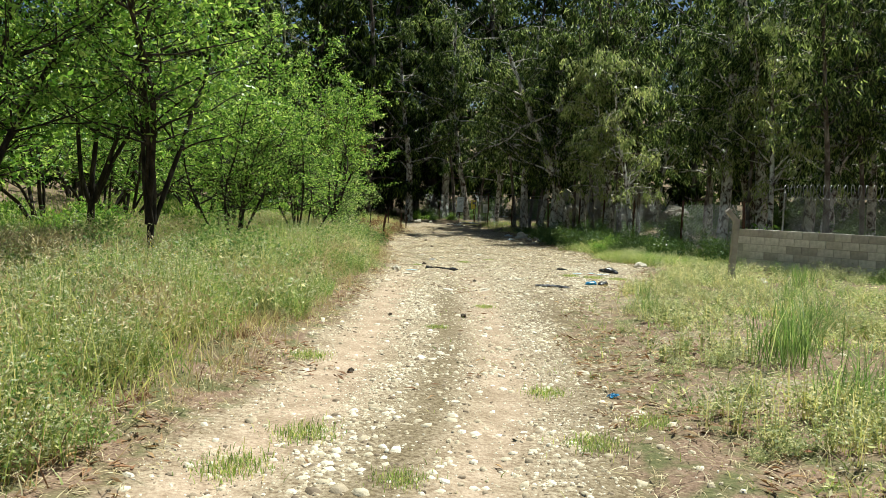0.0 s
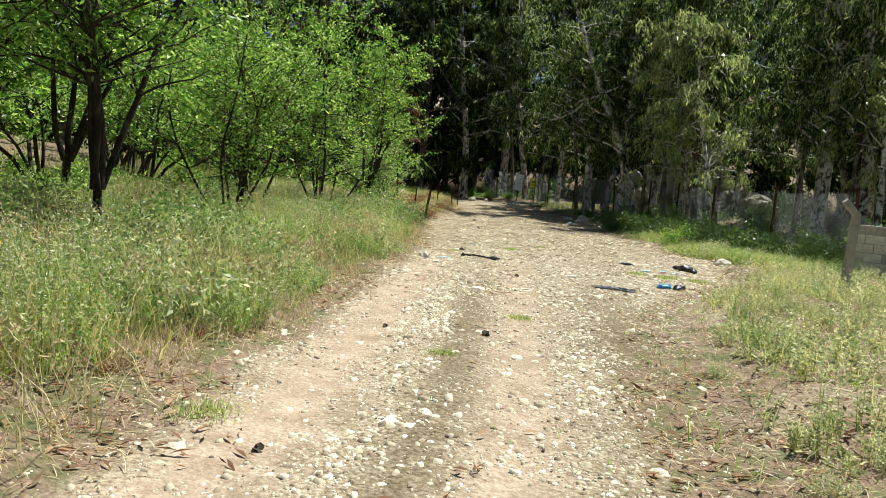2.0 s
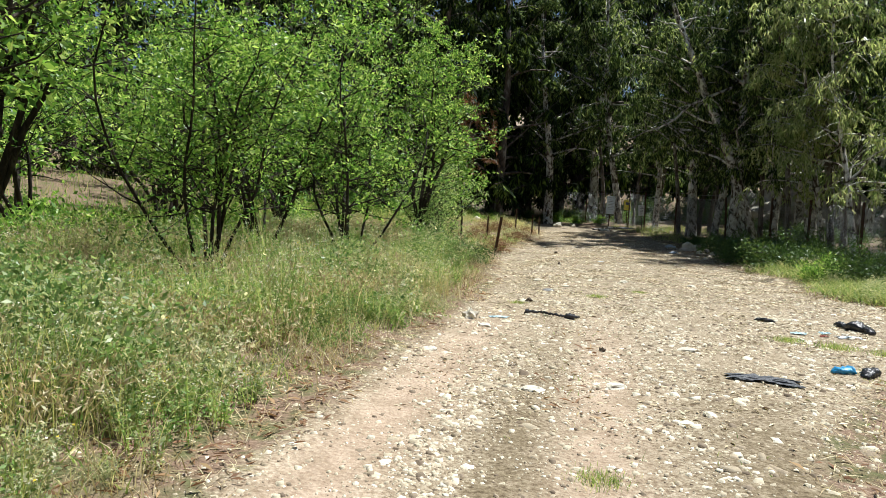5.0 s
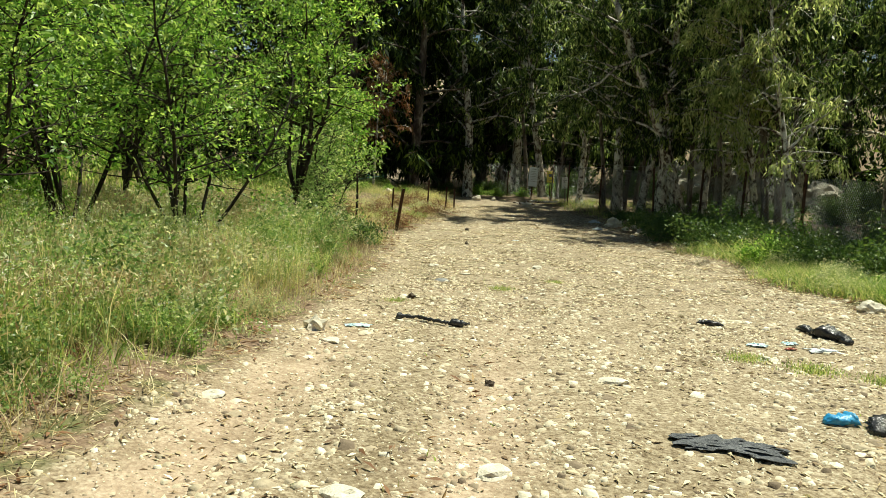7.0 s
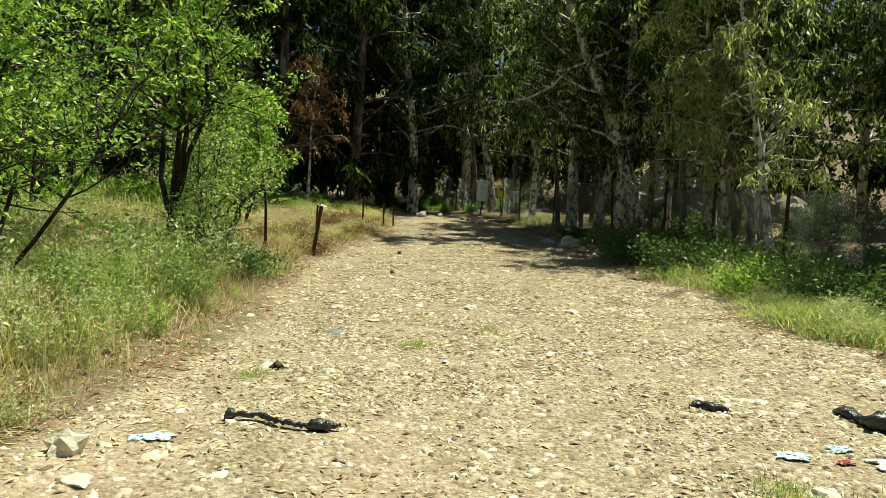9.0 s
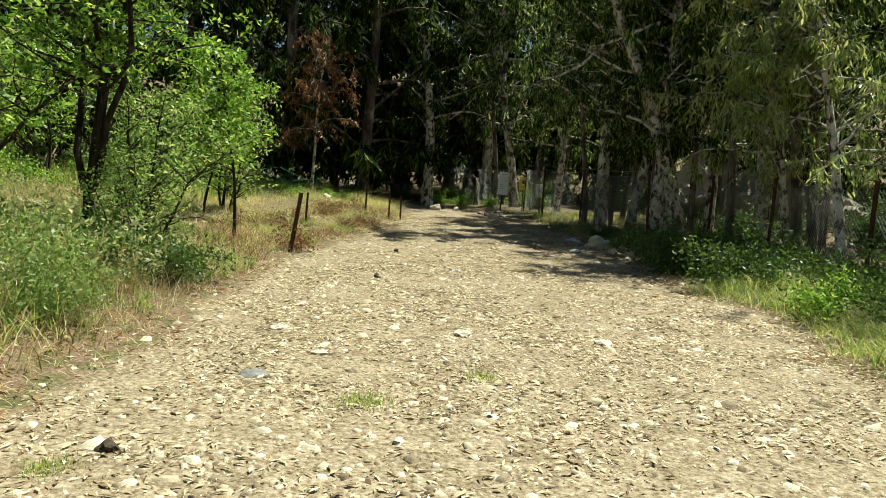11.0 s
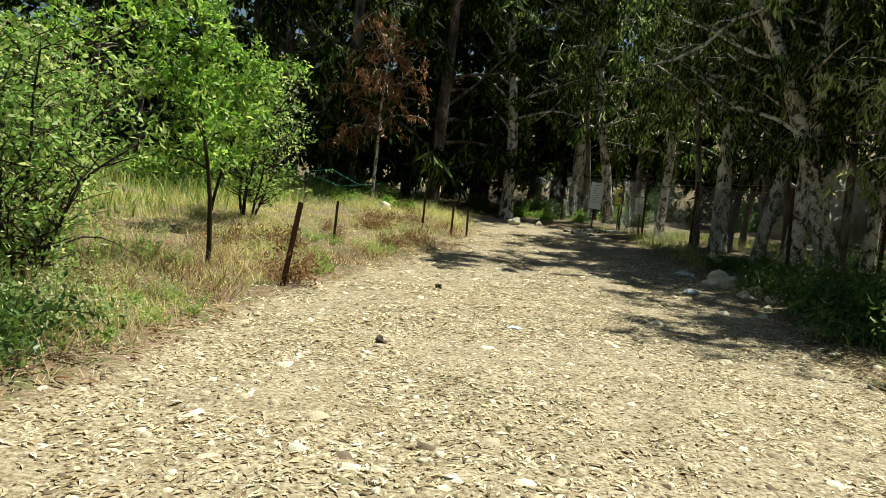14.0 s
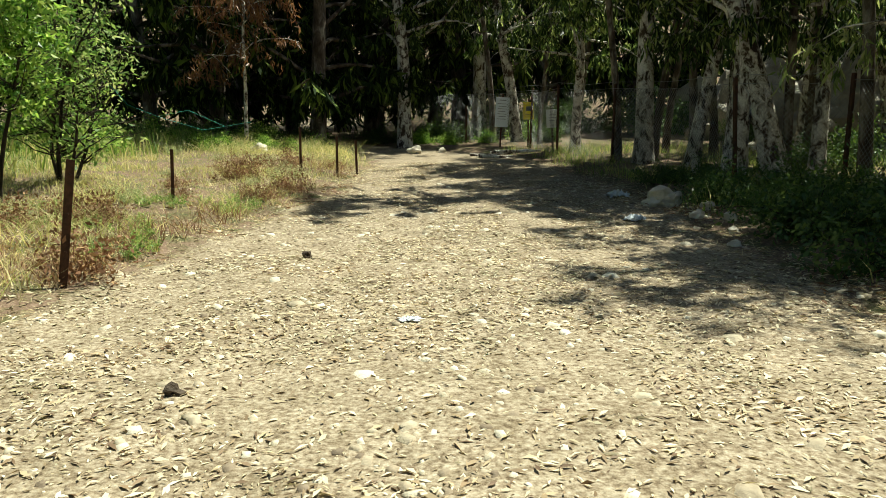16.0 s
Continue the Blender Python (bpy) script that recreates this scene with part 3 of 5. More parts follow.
for src, x, y, turn, sc_ in ((al_c, -8.3, 16.9, 40, 1.15), (al_a, -7.4, 11.1, 130, 1.0), (al_b, -5.3, 17.5, 200, 1.0), (al_b, -6.2, 21.3, 80, 1.1),
                             (al_a, -7.5, 25.5, 70, 1.0), (al_f, -21, 30, 100, 1.0), (al_f, -12, 17.5, 200, 1.2), (al_f, -11.5, 27, 250, 1.1),
                             (al_f, -10, 31.5, 10, 1.25), (al_f, -16, 34, 170, 1.15), (al_f, -13, 12, 90, 1.15), (al_f, -19, 18, 310, 1.1), (al_f, -24, 24, 60, 1.2),
                             (al_f, -27, 33, 140, 1.3), (al_f, -22, 12, 30, 1.3), (al_f, -30, 20, 220, 1.3), (al_b, -9.8, 42.5, 140, 0.85), (al_f, -13.5, 40, 40, 1.0), (al_f, -20, 41, 10, 1.3), (al_f, -33, 28, 75, 1.4), (al_f, -28, 42, 285, 1.4), (al_f, -10.5, 13.5, 15, 1.1), (al_f, -15, 15, 115, 1.25), (al_f, -17, 26, 215, 1.3), (al_f, -13.5, 30, 305, 1.2), (al_f, -21, 24, 35, 1.4), (al_f, -25, 17, 5, 1.4), (al_f, -12, 22, 77, 1.1), (al_f, -26, 37, 177, 1.5), (al_f, -18, 38, 277, 1.4)):
    place(src, x, y, turn, sc_)
al_d = planted("almond_tree", almond_tree(71, 2.6, 5, 0.30, 2600, 0.02, 0.2, 0.085), M_BARK, M_FRESH, "low dense bush of young stems with grey-green leaves", "tree", "almond grove")
place(al_d, -3.75, 26.8, 0, 1.0, True)
place(al_d, -4.5, 27.8, 120, 1.0)
place(al_d, -3.5, 25.7, 240, 0.6)
place(al_d, -6.1, 36.2, 60, 1.35)
sap = planted("sapling", almond_tree(51, 3.9, 1, 0.05, 3000, 0.026, 0.44, 0.11), M_BARK, M_ALMOND, "thin young tree with a bare dark stem and light green top", "tree", "saplings by the track")
place(sap, -3.68, 30.1, 0, 1.05, True)
place(sap, -5.9, 34.2, 150, 1.0, tilt=(0, -8))

# ---- eucalyptus wood ----
eu_a = planted("eucalyptus_tree", euca_tree(101, 11.5, 0.22, 8200, 3.4), M_EBARK, M_EUCA, "tall eucalyptus with mottled pale trunk and drooping grey-green leaves", "tree", "eucalyptus wood")
eu_b = planted("eucalyptus_tree", euca_tree(115, 10.5, 0.15, 8200, 2.5, (0.10, -0.04), 2.8), M_EBARK, M_EUCA, "leaning eucalyptus with slim grey trunk and hanging sprays of leaves", "tree", "eucalyptus wood")
eu_c = planted("eucalyptus_tree", euca_tree(127, 14, 0.25, 8500, 4.0, (-0.05, -0.03), 3.0), M_EBARK, M_EUCA, "very tall eucalyptus with a bare pale lower trunk", "tree", "eucalyptus wood")
dk = planted("dark_tree", euca_tree(139, 14, 0.22, 7200, 1.6, (0.03, 0.02), 3.2, 0.42, 0.0), M_SLIM, M_WOOD_SHADE, "tall tree in the wood, dense foliage darkened for shade", "tree", "dark wood")
place(eu_a, 4.6, 42.3, 0, 1.0, True)
place(eu_b, 5.2, 40.4, 0, 1.0, True)
place(eu_c, -2.1, 50.8, 0, 1.0, True)
for src, x, y, turn, sc_ in ((eu_a, 5.7, 39.0, 70, 1.0), (eu_a, 6.4, 41.5, 200, 0.9), (eu_b, 7.2, 38.9, 90, 1.0), (eu_a, 7.9, 36.4, 300, 1.0), 
                             (eu_a, 12.8, 34.5, 20, 1.0), (eu_a, 11.4, 31.0, 110, 1.0), (eu_a, 16, 33, 50, 1.2), (eu_a, 18.5, 38, 150, 1.3), (eu_b, 16.5, 29.0, 250, 1.2), (eu_a, 21, 31, 350, 1.3), (eu_b, 20, 44, 90, 1.4), (eu_c, 12.6, 30.0, 60, 1.0), (eu_b, 13.4, 27.0, 330, 1.0),
                             (eu_a, 15.6, 25.4, 230, 1.0), (eu_b, 14.6, 35.5, 170, 1.1), 
                             (eu_b, 3.4, 46.5, 300, 0.95), (eu_b, 1.9, 51.8, 200, 1.35), (eu_a, 0.4, 56, 40, 1.4), (eu_c, 14, 53, 40, 1.3), 
                             (eu_a, -12, 56.5, 80, 1.4)):
    place(src, x, y, turn, sc_)
lean_tree = place(eu_c, 6.45, 38.8, 0, 0.95, tilt=(0, -15))
tagged(lean_tree, label="thick pale eucalyptus leaning out over the track")
eu_y = planted("eucalyptus_tree", euca_tree(171, 8.5, 0.10, 5600, 2.1, (0.12, -0.05), 2.4, 0.21), M_EBARK, M_EUCA_LIT, "young eucalyptus, hanging sprays coloured paler for sunlight", "tree", "eucalyptus wood")
for x, y, turn, k in ((15.2, 37.5, 20, 1.15), (17.6, 33.8, 140, 1.2), (14.8, 41.5, 260, 1.2), (19.4, 36.2, 80, 1.25), (22.5, 40.5, 200, 1.35), (17.0, 28.2, 310, 1.1), (18.2, 45.0, 30, 1.3), (11.8, 45.5, 170, 1.15), (24.5, 34.5, 100, 1.35), (13.8, 48.5, 55, 1.25), (10.4, 48.0, 285, 1.2)):
    place(eu_b, x, y, turn, k)
place(eu_y, 7.9, 31.6, 170, 1.0, True)
place(eu_y, 7.7, 34.0, 250, 0.95)
place(eu_y, 11.9, 27.6, 120, 1.1)
t = Tubes()
lrnd = random.Random(3)
bend = [Vector((5.3, 38.6, 6.3)), Vector((4.5, 38.45, 5.95)), Vector((3.7, 38.35, 5.55)), Vector((3.2, 38.3, 5.0)), Vector((2.6, 38.3, 4.65)), Vector((2.1, 38.3, 4.5)), Vector((1.65, 38.3, 4.25))]
t.add(bend, [0.055, 0.05, 0.045, 0.038, 0.03, 0.022, 0.012], 6)
for k in (2, 3, 4, 5):
    t.add(limb_points(lrnd, bend[k], (-0.6, lrnd.uniform(-0.6, 0.6), lrnd.uniform(-0.7, 0.3)), lrnd.uniform(0.5, 1.1), 4, 0.25), [0.018, 0.015, 0.011, 0.007, 0.003], 4)
limb = obj("dead_limb", t.mesh("dead_limb"), M_EBARK, lean_tree, "bare bleached dead limb")
limb.matrix_parent_inverse = lean_tree.matrix_basis.inverted()
eu_d = planted("slim_eucalyptus", euca_tree(133, 10, 0.095, 3200, 4.6, (0.02, 0.0), 1.8), M_SLIM, M_EUCA, "slim young eucalyptus with a straight pale stem", "tree", "eucalyptus wood")
place(eu_d, 4.2, 43.6, 0, 1.0, True)
ernd = random.Random(12)
for x, y in ((5.0, 43.2), (5.5, 41.4), (6.0, 40.0), (6.9, 39.6), (7.4, 37.4), (8.4, 38.0), (8.6, 35.0), (8.0, 34.4), (9.4, 36.4), (11.8, 29.5), (3.6, 48.2), (2.6, 50.4), (6.8, 44.4), (8.2, 42.0), (5.9, 46.0), (1.0, 52.2), (11.6, 33.5), (12.4, 24.6), (14.4, 26.0)):
    place(eu_d, x, y, ernd.uniform(0, 360), ernd.uniform(0.85, 1.25), tilt=(ernd.uniform(-3, 3), ernd.uniform(-3, 3)))
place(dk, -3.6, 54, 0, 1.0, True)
# Added behind the right-hand trees to darken the gaps between them
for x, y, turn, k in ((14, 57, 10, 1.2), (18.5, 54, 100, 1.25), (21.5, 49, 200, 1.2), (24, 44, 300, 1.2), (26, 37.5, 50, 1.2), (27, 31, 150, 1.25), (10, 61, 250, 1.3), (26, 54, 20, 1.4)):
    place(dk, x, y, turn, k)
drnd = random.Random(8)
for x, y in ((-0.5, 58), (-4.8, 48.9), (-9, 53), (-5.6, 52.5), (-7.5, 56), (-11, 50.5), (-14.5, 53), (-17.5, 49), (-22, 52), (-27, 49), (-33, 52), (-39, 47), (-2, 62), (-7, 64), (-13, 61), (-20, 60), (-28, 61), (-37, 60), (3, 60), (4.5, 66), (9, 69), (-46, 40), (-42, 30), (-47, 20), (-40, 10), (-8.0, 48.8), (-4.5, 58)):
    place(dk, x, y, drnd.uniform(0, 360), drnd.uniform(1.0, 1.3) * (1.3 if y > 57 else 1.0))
dead = planted("dead_leaf_tree", euca_tree(151, 6.6, 0.06, 3600, 2.9, (0.05, 0), 1.9, 0.2), M_EBARK, M_DEAD, "small tree hung with dead rust-brown leaves at the wood's edge", "tree", "")
place(dead, -6.3, 46.3, 0, 0.95, True)

g9 = rng(161)
n = 140000
ang = g9.uniform(-1.45, 1.35, n)
rad = g9.uniform(62, 78, n)
zz = g9.random(n) ** 0.8 * (27 + 9 * vnoise(ang * 30, rad, 2.2, 64)) + 0.3
p = np.stack([np.sin(ang) * rad * 0.9, 8 + np.cos(ang) * rad, zz], 1)
p[:, 2] += ground_z(p[:, 0], p[:, 1])
L = g9.uniform(0.35, 0.8, n)
tagged(obj("far_wood", leaf_mesh("far_wood", p, g9.normal(size=(n, 3)) + np.array([0, 0, -0.4]), L, L * 0.55, 162), M_WOOD_SHADE), label="dense tree foliage, darkened for shade, closing the distance", category="far wood", kind="stuff")

# ---- shrubs ----
def shrub(seed, n, size, leaf, material, label, stemm=M_BARK, thick=0.012, name="shrub"):
    g, rnd = rng(seed), random.Random(seed)
    e = thing(name, Matrix(), label, name.replace("_", " "), "undergrowth" if name == "shrub" else "meadow weeds")
    t = Tubes()
    tips = []
    for _ in range(16):
        az = rnd.uniform(0, 6.283)
        s = limb_points(rnd, (rnd.uniform(-.3, .3) * size[0], rnd.uniform(-.3, .3) * size[1], -0.05), (math.cos(az), math.sin(az), rnd.uniform(0.5, 1.6)), rnd.uniform(0.6, 1.15) * size[2], 6, 0.25, -0.08)
        t.add(s, [thick * (1 - k / 8) for k in range(7)], 4)
        tips.extend((tuple(a), tuple(b2)) for a, b2 in zip(s[1:-1], s[2:]))
    a = np.array([list(p) + list(q) for p, q in tips])
    i = g.integers(0, len(a), n)
    f = g.random((n, 1))
    p = a[i, :3] * (1 - f) + a[i, 3:] * f + g.normal(size=(n, 3)) * np.array([0.13, 0.13, 0.09]) * size[0]
    p[:, 2] = np.abs(p[:, 2])
    d = g.normal(size=(n, 3)) + np.array([0, 0, 0.2])
    L = leaf * g.uniform(0.5, 1.3, n)
    tagged(obj("woody_growth", t.mesh("woody_growth"), stemm, e), kind="stuff")
    obj("foliage", leaf_mesh("foliage", p, d, L, L * 0.45, seed), material, e)
    return e


sh_d = shrub(201, 4000, (1.0, 1.0, 1.25), 0.08, M_BRAMBLE, "dark green bramble thicket in the shade of the trees")
sh_l = shrub(211, 2600, (0.9, 0.9, 1.1), 0.09, M_ALMOND, "light green leafy bush by the track")
sh_w = shrub(221, 1300, (0.8, 0.8, 1.3), 0.09, M_WEED, "tangled grey-green weed bush in the verge", M_WEED, 0.006, "weed_clump")
place(sh_d, 4.9, 31.0, 0, 1.0, True)
place(sh_l, 5.6, 27.0, 0, 0.8, True)
place(sh_w, -3.1, 9.6, 0, 0.8, True)
srnd = random.Random(77)
for x, y, k in ((19, 52, 2.4), (22, 47, 2.6), (20, 41, 2.4), (18, 35, 2.2), (17, 30, 2.0), (21, 33, 2.4), (15, 56, 1.4), (7.5, 56, 2.2), (4.5, 58, 2.2), (9, 59, 2.2), (18.5, 57, 2.4), (24, 38, 2.8), (25, 52, 3.0), (1.8, 57, 2.0), (12.5, 40, 1.3), (15, 44, 1.5), (16.5, 48, 1.6), (14, 33.5, 1.5), (-3.4, 24.9, 0.85), (-2.9, 25.4, 0.7), (7.5, 40, 1.0), (9, 41, 1.2), (11, 42, 1.0), (12, 47, 1.0), (9.4, 51, 1.0), (5.4, 29.4, 1.0), (6.2, 30.2, 1.1), (4.8, 32.8, 0.9), (5.8, 32.2, 1.0), (5.2, 34.4, 0.95), (6.3, 34.0, 1.0), (4.6, 35.8, 0.7), (5.6, 36.0, 0.8), (6.8, 31.8, 1.1), (7.1, 29.0, 1.1), (6.6, 27.4, 1.1), (7.6, 26.2, 1.1),
                (7.0, 24.6, 1.0), (8.0, 23.4, 1.1), (6.4, 25.6, 0.9), (8.5, 21.4, 1.0), (9.5, 24.0, 1.2), (4.2, 38.4, 0.6), (4.9, 38.2, 0.7), (7.4, 35.6, 0.9), (9.2, 30, 1.2), (-8.5, 47.5, 1.2), (-11, 47, 1.3), (-5.5, 49.5, 1.0), (-14, 48, 1.4), (-1.0, 53, 1.1), (3.0, 52, 1.0),
                (-3.2, 52.6, 1.0), (-7, 51, 1.2), (-17, 45, 1.5)):
    place(sh_d, x, y, srnd.uniform(0, 360), k * srnd.uniform(0.85, 1.1))
for x, y, k in ((-5.2, 18.4, 1.1), (-6.5, 19.6, 1.3), (-5.0, 22.3, 1.0), (-7.6, 16.2, 1.2), (-9.2, 18.5, 1.5), (-7.6, 22.6, 1.4), (-10.5, 20.5, 1.6), (-9.5, 24.5, 1.6), (-3.7, 25.2, 0.9), (-4.5, 24.6, 1.0), (-3.3, 24.2, 0.6), (-4.2, 47.6, 1.0), (-6.5, 47.2, 1.2), (-8.4, 46.4, 1.1), (-12.5, 46.5, 1.6), (-15.5, 45.5, 1.9), (-10.2, 48.6, 1.5), (-1.4, 51.6, 0.9), (-0.4, 51.0, 0.8), (0.6, 51.4, 0.8), (2.6, 53.5, 1.2), (-7.6, 50, 1.3), (-18, 43, 1.9), (-9.9, 42.2, 1.9), (-9.0, 43.2, 1.4), (-11.2, 41.5, 1.9), (-5.4, 44.6, 0.7), (-4.6, 44.9, 0.7), (-6.2, 44.4, 0.8), (-14, 17, 1.4), (-16, 20, 1.5), (-12, 14.5, 1.3), (-19, 27, 1.6), (-14, 25, 1.4), (-11.5, 19.5, 1.2), (9.5, 21.3, 1.9), (-6.6, 43.6, 0.9), (-8.3, 41.0, 1.1), (-11, 44.5, 1.4), (-5.4, 15.2, 0.9), (-8.6, 14.0, 1.0), (-7.2, 19.0, 1.2), (-9.5, 22, 1.3), (-6.0, 24.2, 1.1), (-8.6, 28.5, 1.3), (-11.4, 36.5, 1.5), (-4.9, 27.2, 0.7)):
    place(sh_l, x, y, srnd.uniform(0, 360), k)
for x, y, k in ((-4.4, 11.4, 0.85), (-3.4, 13.6, 0.8), (-3.6, 16.4, 0.95), (-3.0, 19.4, 0.8), (-3.3, 22.4, 0.95), (-3.0, 24.6, 1.0), (-3.9, 24.2, 1.1), (-2.9, 26.2, 0.6), (-4.5, 18.9, 0.9), (-6.4, 9.6, 0.9), (-4.8, 14.0, 0.9), (-5.5, 22.8, 1.1), (-4.2, 20.6, 1.0), (-8.4, 12.6, 1.0)):
    place(sh_w, x, y, srnd.uniform(0, 360), k)

sh_g = shrub(241, 3000, (0.75, 0.75, 1.25), 0.06, M_CLUMP, "dense dark green weed clump in the meadow", M_CLUMP, 0.006, "weed_clump")
place(sh_g, -3.4, 12.2, 0, 1.0, True)
wrnd = random.Random(91)
for _ in range(64):
    y = wrnd.uniform(2.5, 29)
    x = float(left_edge(y)) - 0.5 - 5.5 * wrnd.random() ** 1.3
    place(sh_w, x, y, wrnd.uniform(0, 360), wrnd.uniform(0.28, 0.62) * (0.6 if x > float(left_edge(y)) - 1.0 else 1.0))
for x, y, k in ((-3.4, 12.2, 0.85), (-4.0, 12.9, 0.9), (-3.0, 12.9, 0.6), (-4.7, 12.0, 0.9), (-2.7, 17.3, 0.8), (-3.3, 16.9, 0.9), (-2.2, 18.3, 0.45), (-4.2, 9.0, 0.7), (-3.6, 7.4, 0.6), (-4.3, 5.8, 0.6), (-3.5, 4.6, 0.5)):
    place(sh_w, x, y, wrnd.uniform(0, 360), k)
for _ in range(22):
    y = wrnd.uniform(4, 19)
    place(sh_w if wrnd.random() < 0.6 else sh_g, float(right_edge(y)) + 0.6 + 2.4 * wrnd.random(), y, wrnd.uniform(0, 360), wrnd.uniform(0.12, 0.28))
for _ in range(26):
    y = wrnd.uniform(4, 19.5)
    x = float(right_edge(y)) + 1.0 + 6 * wrnd.random()
    place(sh_w, x, y, wrnd.uniform(0, 360), wrnd.uniform(0.2, 0.42))
for x, y, k in ((-4.0, 12.9, 0.9), (-4.7, 12.0, 0.85), (-3.3, 16.9, 0.8), (-2.7, 17.4, 0.6), (-3.1, 20.5, 0.75), (-2.7, 22.6, 0.7), (-3.4, 23.3, 0.9), (-2.7, 15.0, 0.45), (-3.6, 9.5, 0.6), (-4.6, 8.0, 0.7), (-3.5, 6.4, 0.45), (-3.3, 4.4, 0.5), (-3.9, 3.4, 0.6), (-5.6, 10.4, 0.8), (-6.6, 12.9, 0.9), (-5.2, 15.6, 0.9), (8.2, 18.9, 0.4), (9.4, 18.7, 0.45), (10.8, 18.5, 0.4)):
    place(sh_g, x, y, wrnd.uniform(0, 360), k * (1.2 if x < 0 else 1.0))
for _ in range(9):
    y = wrnd.uniform(3, 28)
    place(sh_g, float(left_edge(y)) - 0.7 - 3.5 * wrnd.random(), y, wrnd.uniform(0, 360), wrnd.uniform(0.25, 0.5))
for _ in range(22):
    y = wrnd.uniform(21.8, 29)
    place(sh_l if wrnd.random() < 0.5 else sh_w, float(right_edge(y)) + 0.5 + 2.2 * wrnd.random(), y, wrnd.uniform(0, 360), wrnd.uniform(0.3, 0.5))
for k in range(12):
    q = 0.3 + 0.62 * k + wrnd.uniform(-0.2, 0.2)
    place(sh_w if k % 3 else sh_g, 7.78 + 0.616 * q - 0.55, 20.5 - 0.788 * q - 0.40, wrnd.uniform(0, 360), wrnd.uniform(0.3, 0.5))
sh_r = shrub(231, 900, (0.8, 0.8, 0.9), 0.08, M_RUST, "dead brown weed clump in the dry verge", M_RUST, 0.006, "weed_clump")
place(sh_r, -2.75, 30.5, 0, 0.8, True)
for _ in range(17):
    y = wrnd.uniform(27, 41)
    x = float(left_edge(y)) - 0.5 - 2.0 * wrnd.random()
    place(sh_r, x, y, wrnd.uniform(0, 360), wrnd.uniform(0.4, 0.85))
for _ in range(14):
    y = wrnd.uniform(3, 20)
    place(sh_r, float(left_edge(y)) - 0.3 - 1.2 * wrnd.random(), y, wrnd.uniform(0, 360), wrnd.uniform(0.15, 0.3))
for _ in range(20):
    y = wrnd.uniform(27.5, 46)
    x = float(left_edge(y)) - 0.7 - 6.5 * wrnd.random()
    place(sh_w, x, y, wrnd.uniform(0, 360), wrnd.uniform(0.2, 0.45))

# ---- meadow and verges ----
def trodden(x, y):
    """The stretch of verge by the iron posts where the growth is low and dry."""
    d = left_edge(y) - x
    return smooth(22.5, 25.5, y) * smooth(3.4, 1.6, d)


def meadow(x, y):
    d = left_edge(y) - x
    return smooth(0.15, 1.1, d) * (1 - 0.85 * trodden(x, y)) * (0.12 + 0.88 * smooth(0.3, 0.6, vnoise(x, y, 1.4, 41)))


def stuff(name, me, material, label, category):
    return tagged(obj(name, me, material), label=label, category=category, kind="stuff")


x, y = scatter(62000, -9, -1.2, 1.5, 30, 301, meadow)
hgt = (0.10 + 0.34 * vnoise(x, y, 1.1, 43) ** 1.3) * smooth(0.0, 1.0, left_edge(y) - x)
stuff("meadow_grass", blades("meadow_grass", x, y, hgt + 0.06, 0.012, 302, 0.8), M_GRASS, "tall mixed green meadow grass beside the track", "grass")
x, y = scatter(42000, -32, -7, 1.5, 48, 303, lambda x, y: 0.9 * smooth(-22, -11, x) + 0.12)
stuff("far_meadow_grass", blades("far_meadow_grass", x, y, 0.30 + 0.35 * vnoise(x, y, 3, 44), 0.028, 304), M_GRASS, "meadow grass under the almond trees", "grass")
x, y = scatter(44000, -10, -1.4, 27, 47, 305, lambda x, y: smooth(0.1, 1.0, left_edge(y) - x) * (0.3 + 0.7 * smooth(0.35, 0.6, vnoise(x, y, 1.2, 45))))
stuff("pale_meadow_grass", blades("pale_meadow_grass", x, y, 0.05 + 0.30 * vnoise(x, y, 0.9, 46) ** 1.6 + 0.2 * smooth(41, 45, y), 0.012, 306, 1.1), M_HAY, "thin yellowing grass behind the iron posts", "grass")
x, y = scatter(11000, -5.5, -1.6, 26.5, 42, 347, lambda x, y: smooth(0.15, 0.5, left_edge(y) - x) * smooth(0.42, 0.62, vnoise(x, y, 0.9, 65)) * smooth(3.2, 1.2, left_edge(y) - x))
stuff("dead_brown_weeds", blades("dead_brown_weeds", x, y, 0.10 + 0.26 * vnoise(x, y, 0.8, 66), 0.009, 348, 0.9), M_RUST, "dead brown weed stalks round the iron posts", "dead weeds")
x, y = scatter(80000, -8, -1.3, 1.5, 46, 307, lambda x, y: smooth(0.05, 0.5, left_edge(y) - x) * (0.2 + 0.8 * smooth(0.48, 0.66, vnoise(x, y, 1.1, 47))) * (1 - 0.6 * smooth(27, 30, y)))
stuff("dry_stalks", blades("dry_stalks", x, y, (0.16 + 0.36 * vnoise(x, y, 1.5, 48)) * (1 - 0.4 * smooth(26, 30, y)), 0.007, 308, 0.8), M_STRAW, "dry straw stalks among the green grass", "grass")


def edge_band(x, y):
    d = left_edge(y) - x
    e = x - right_edge(y)
    left = np.maximum(smooth(-0.25, 0.1, d) * smooth(1.3, 0.5, d), 0.8 * trodden(x, y) * smooth(-0.2, 0.2, d))
    return np.maximum(left, smooth(-0.3, 0.1, e) * smooth(1.6, 0.6, e) * 0.8)


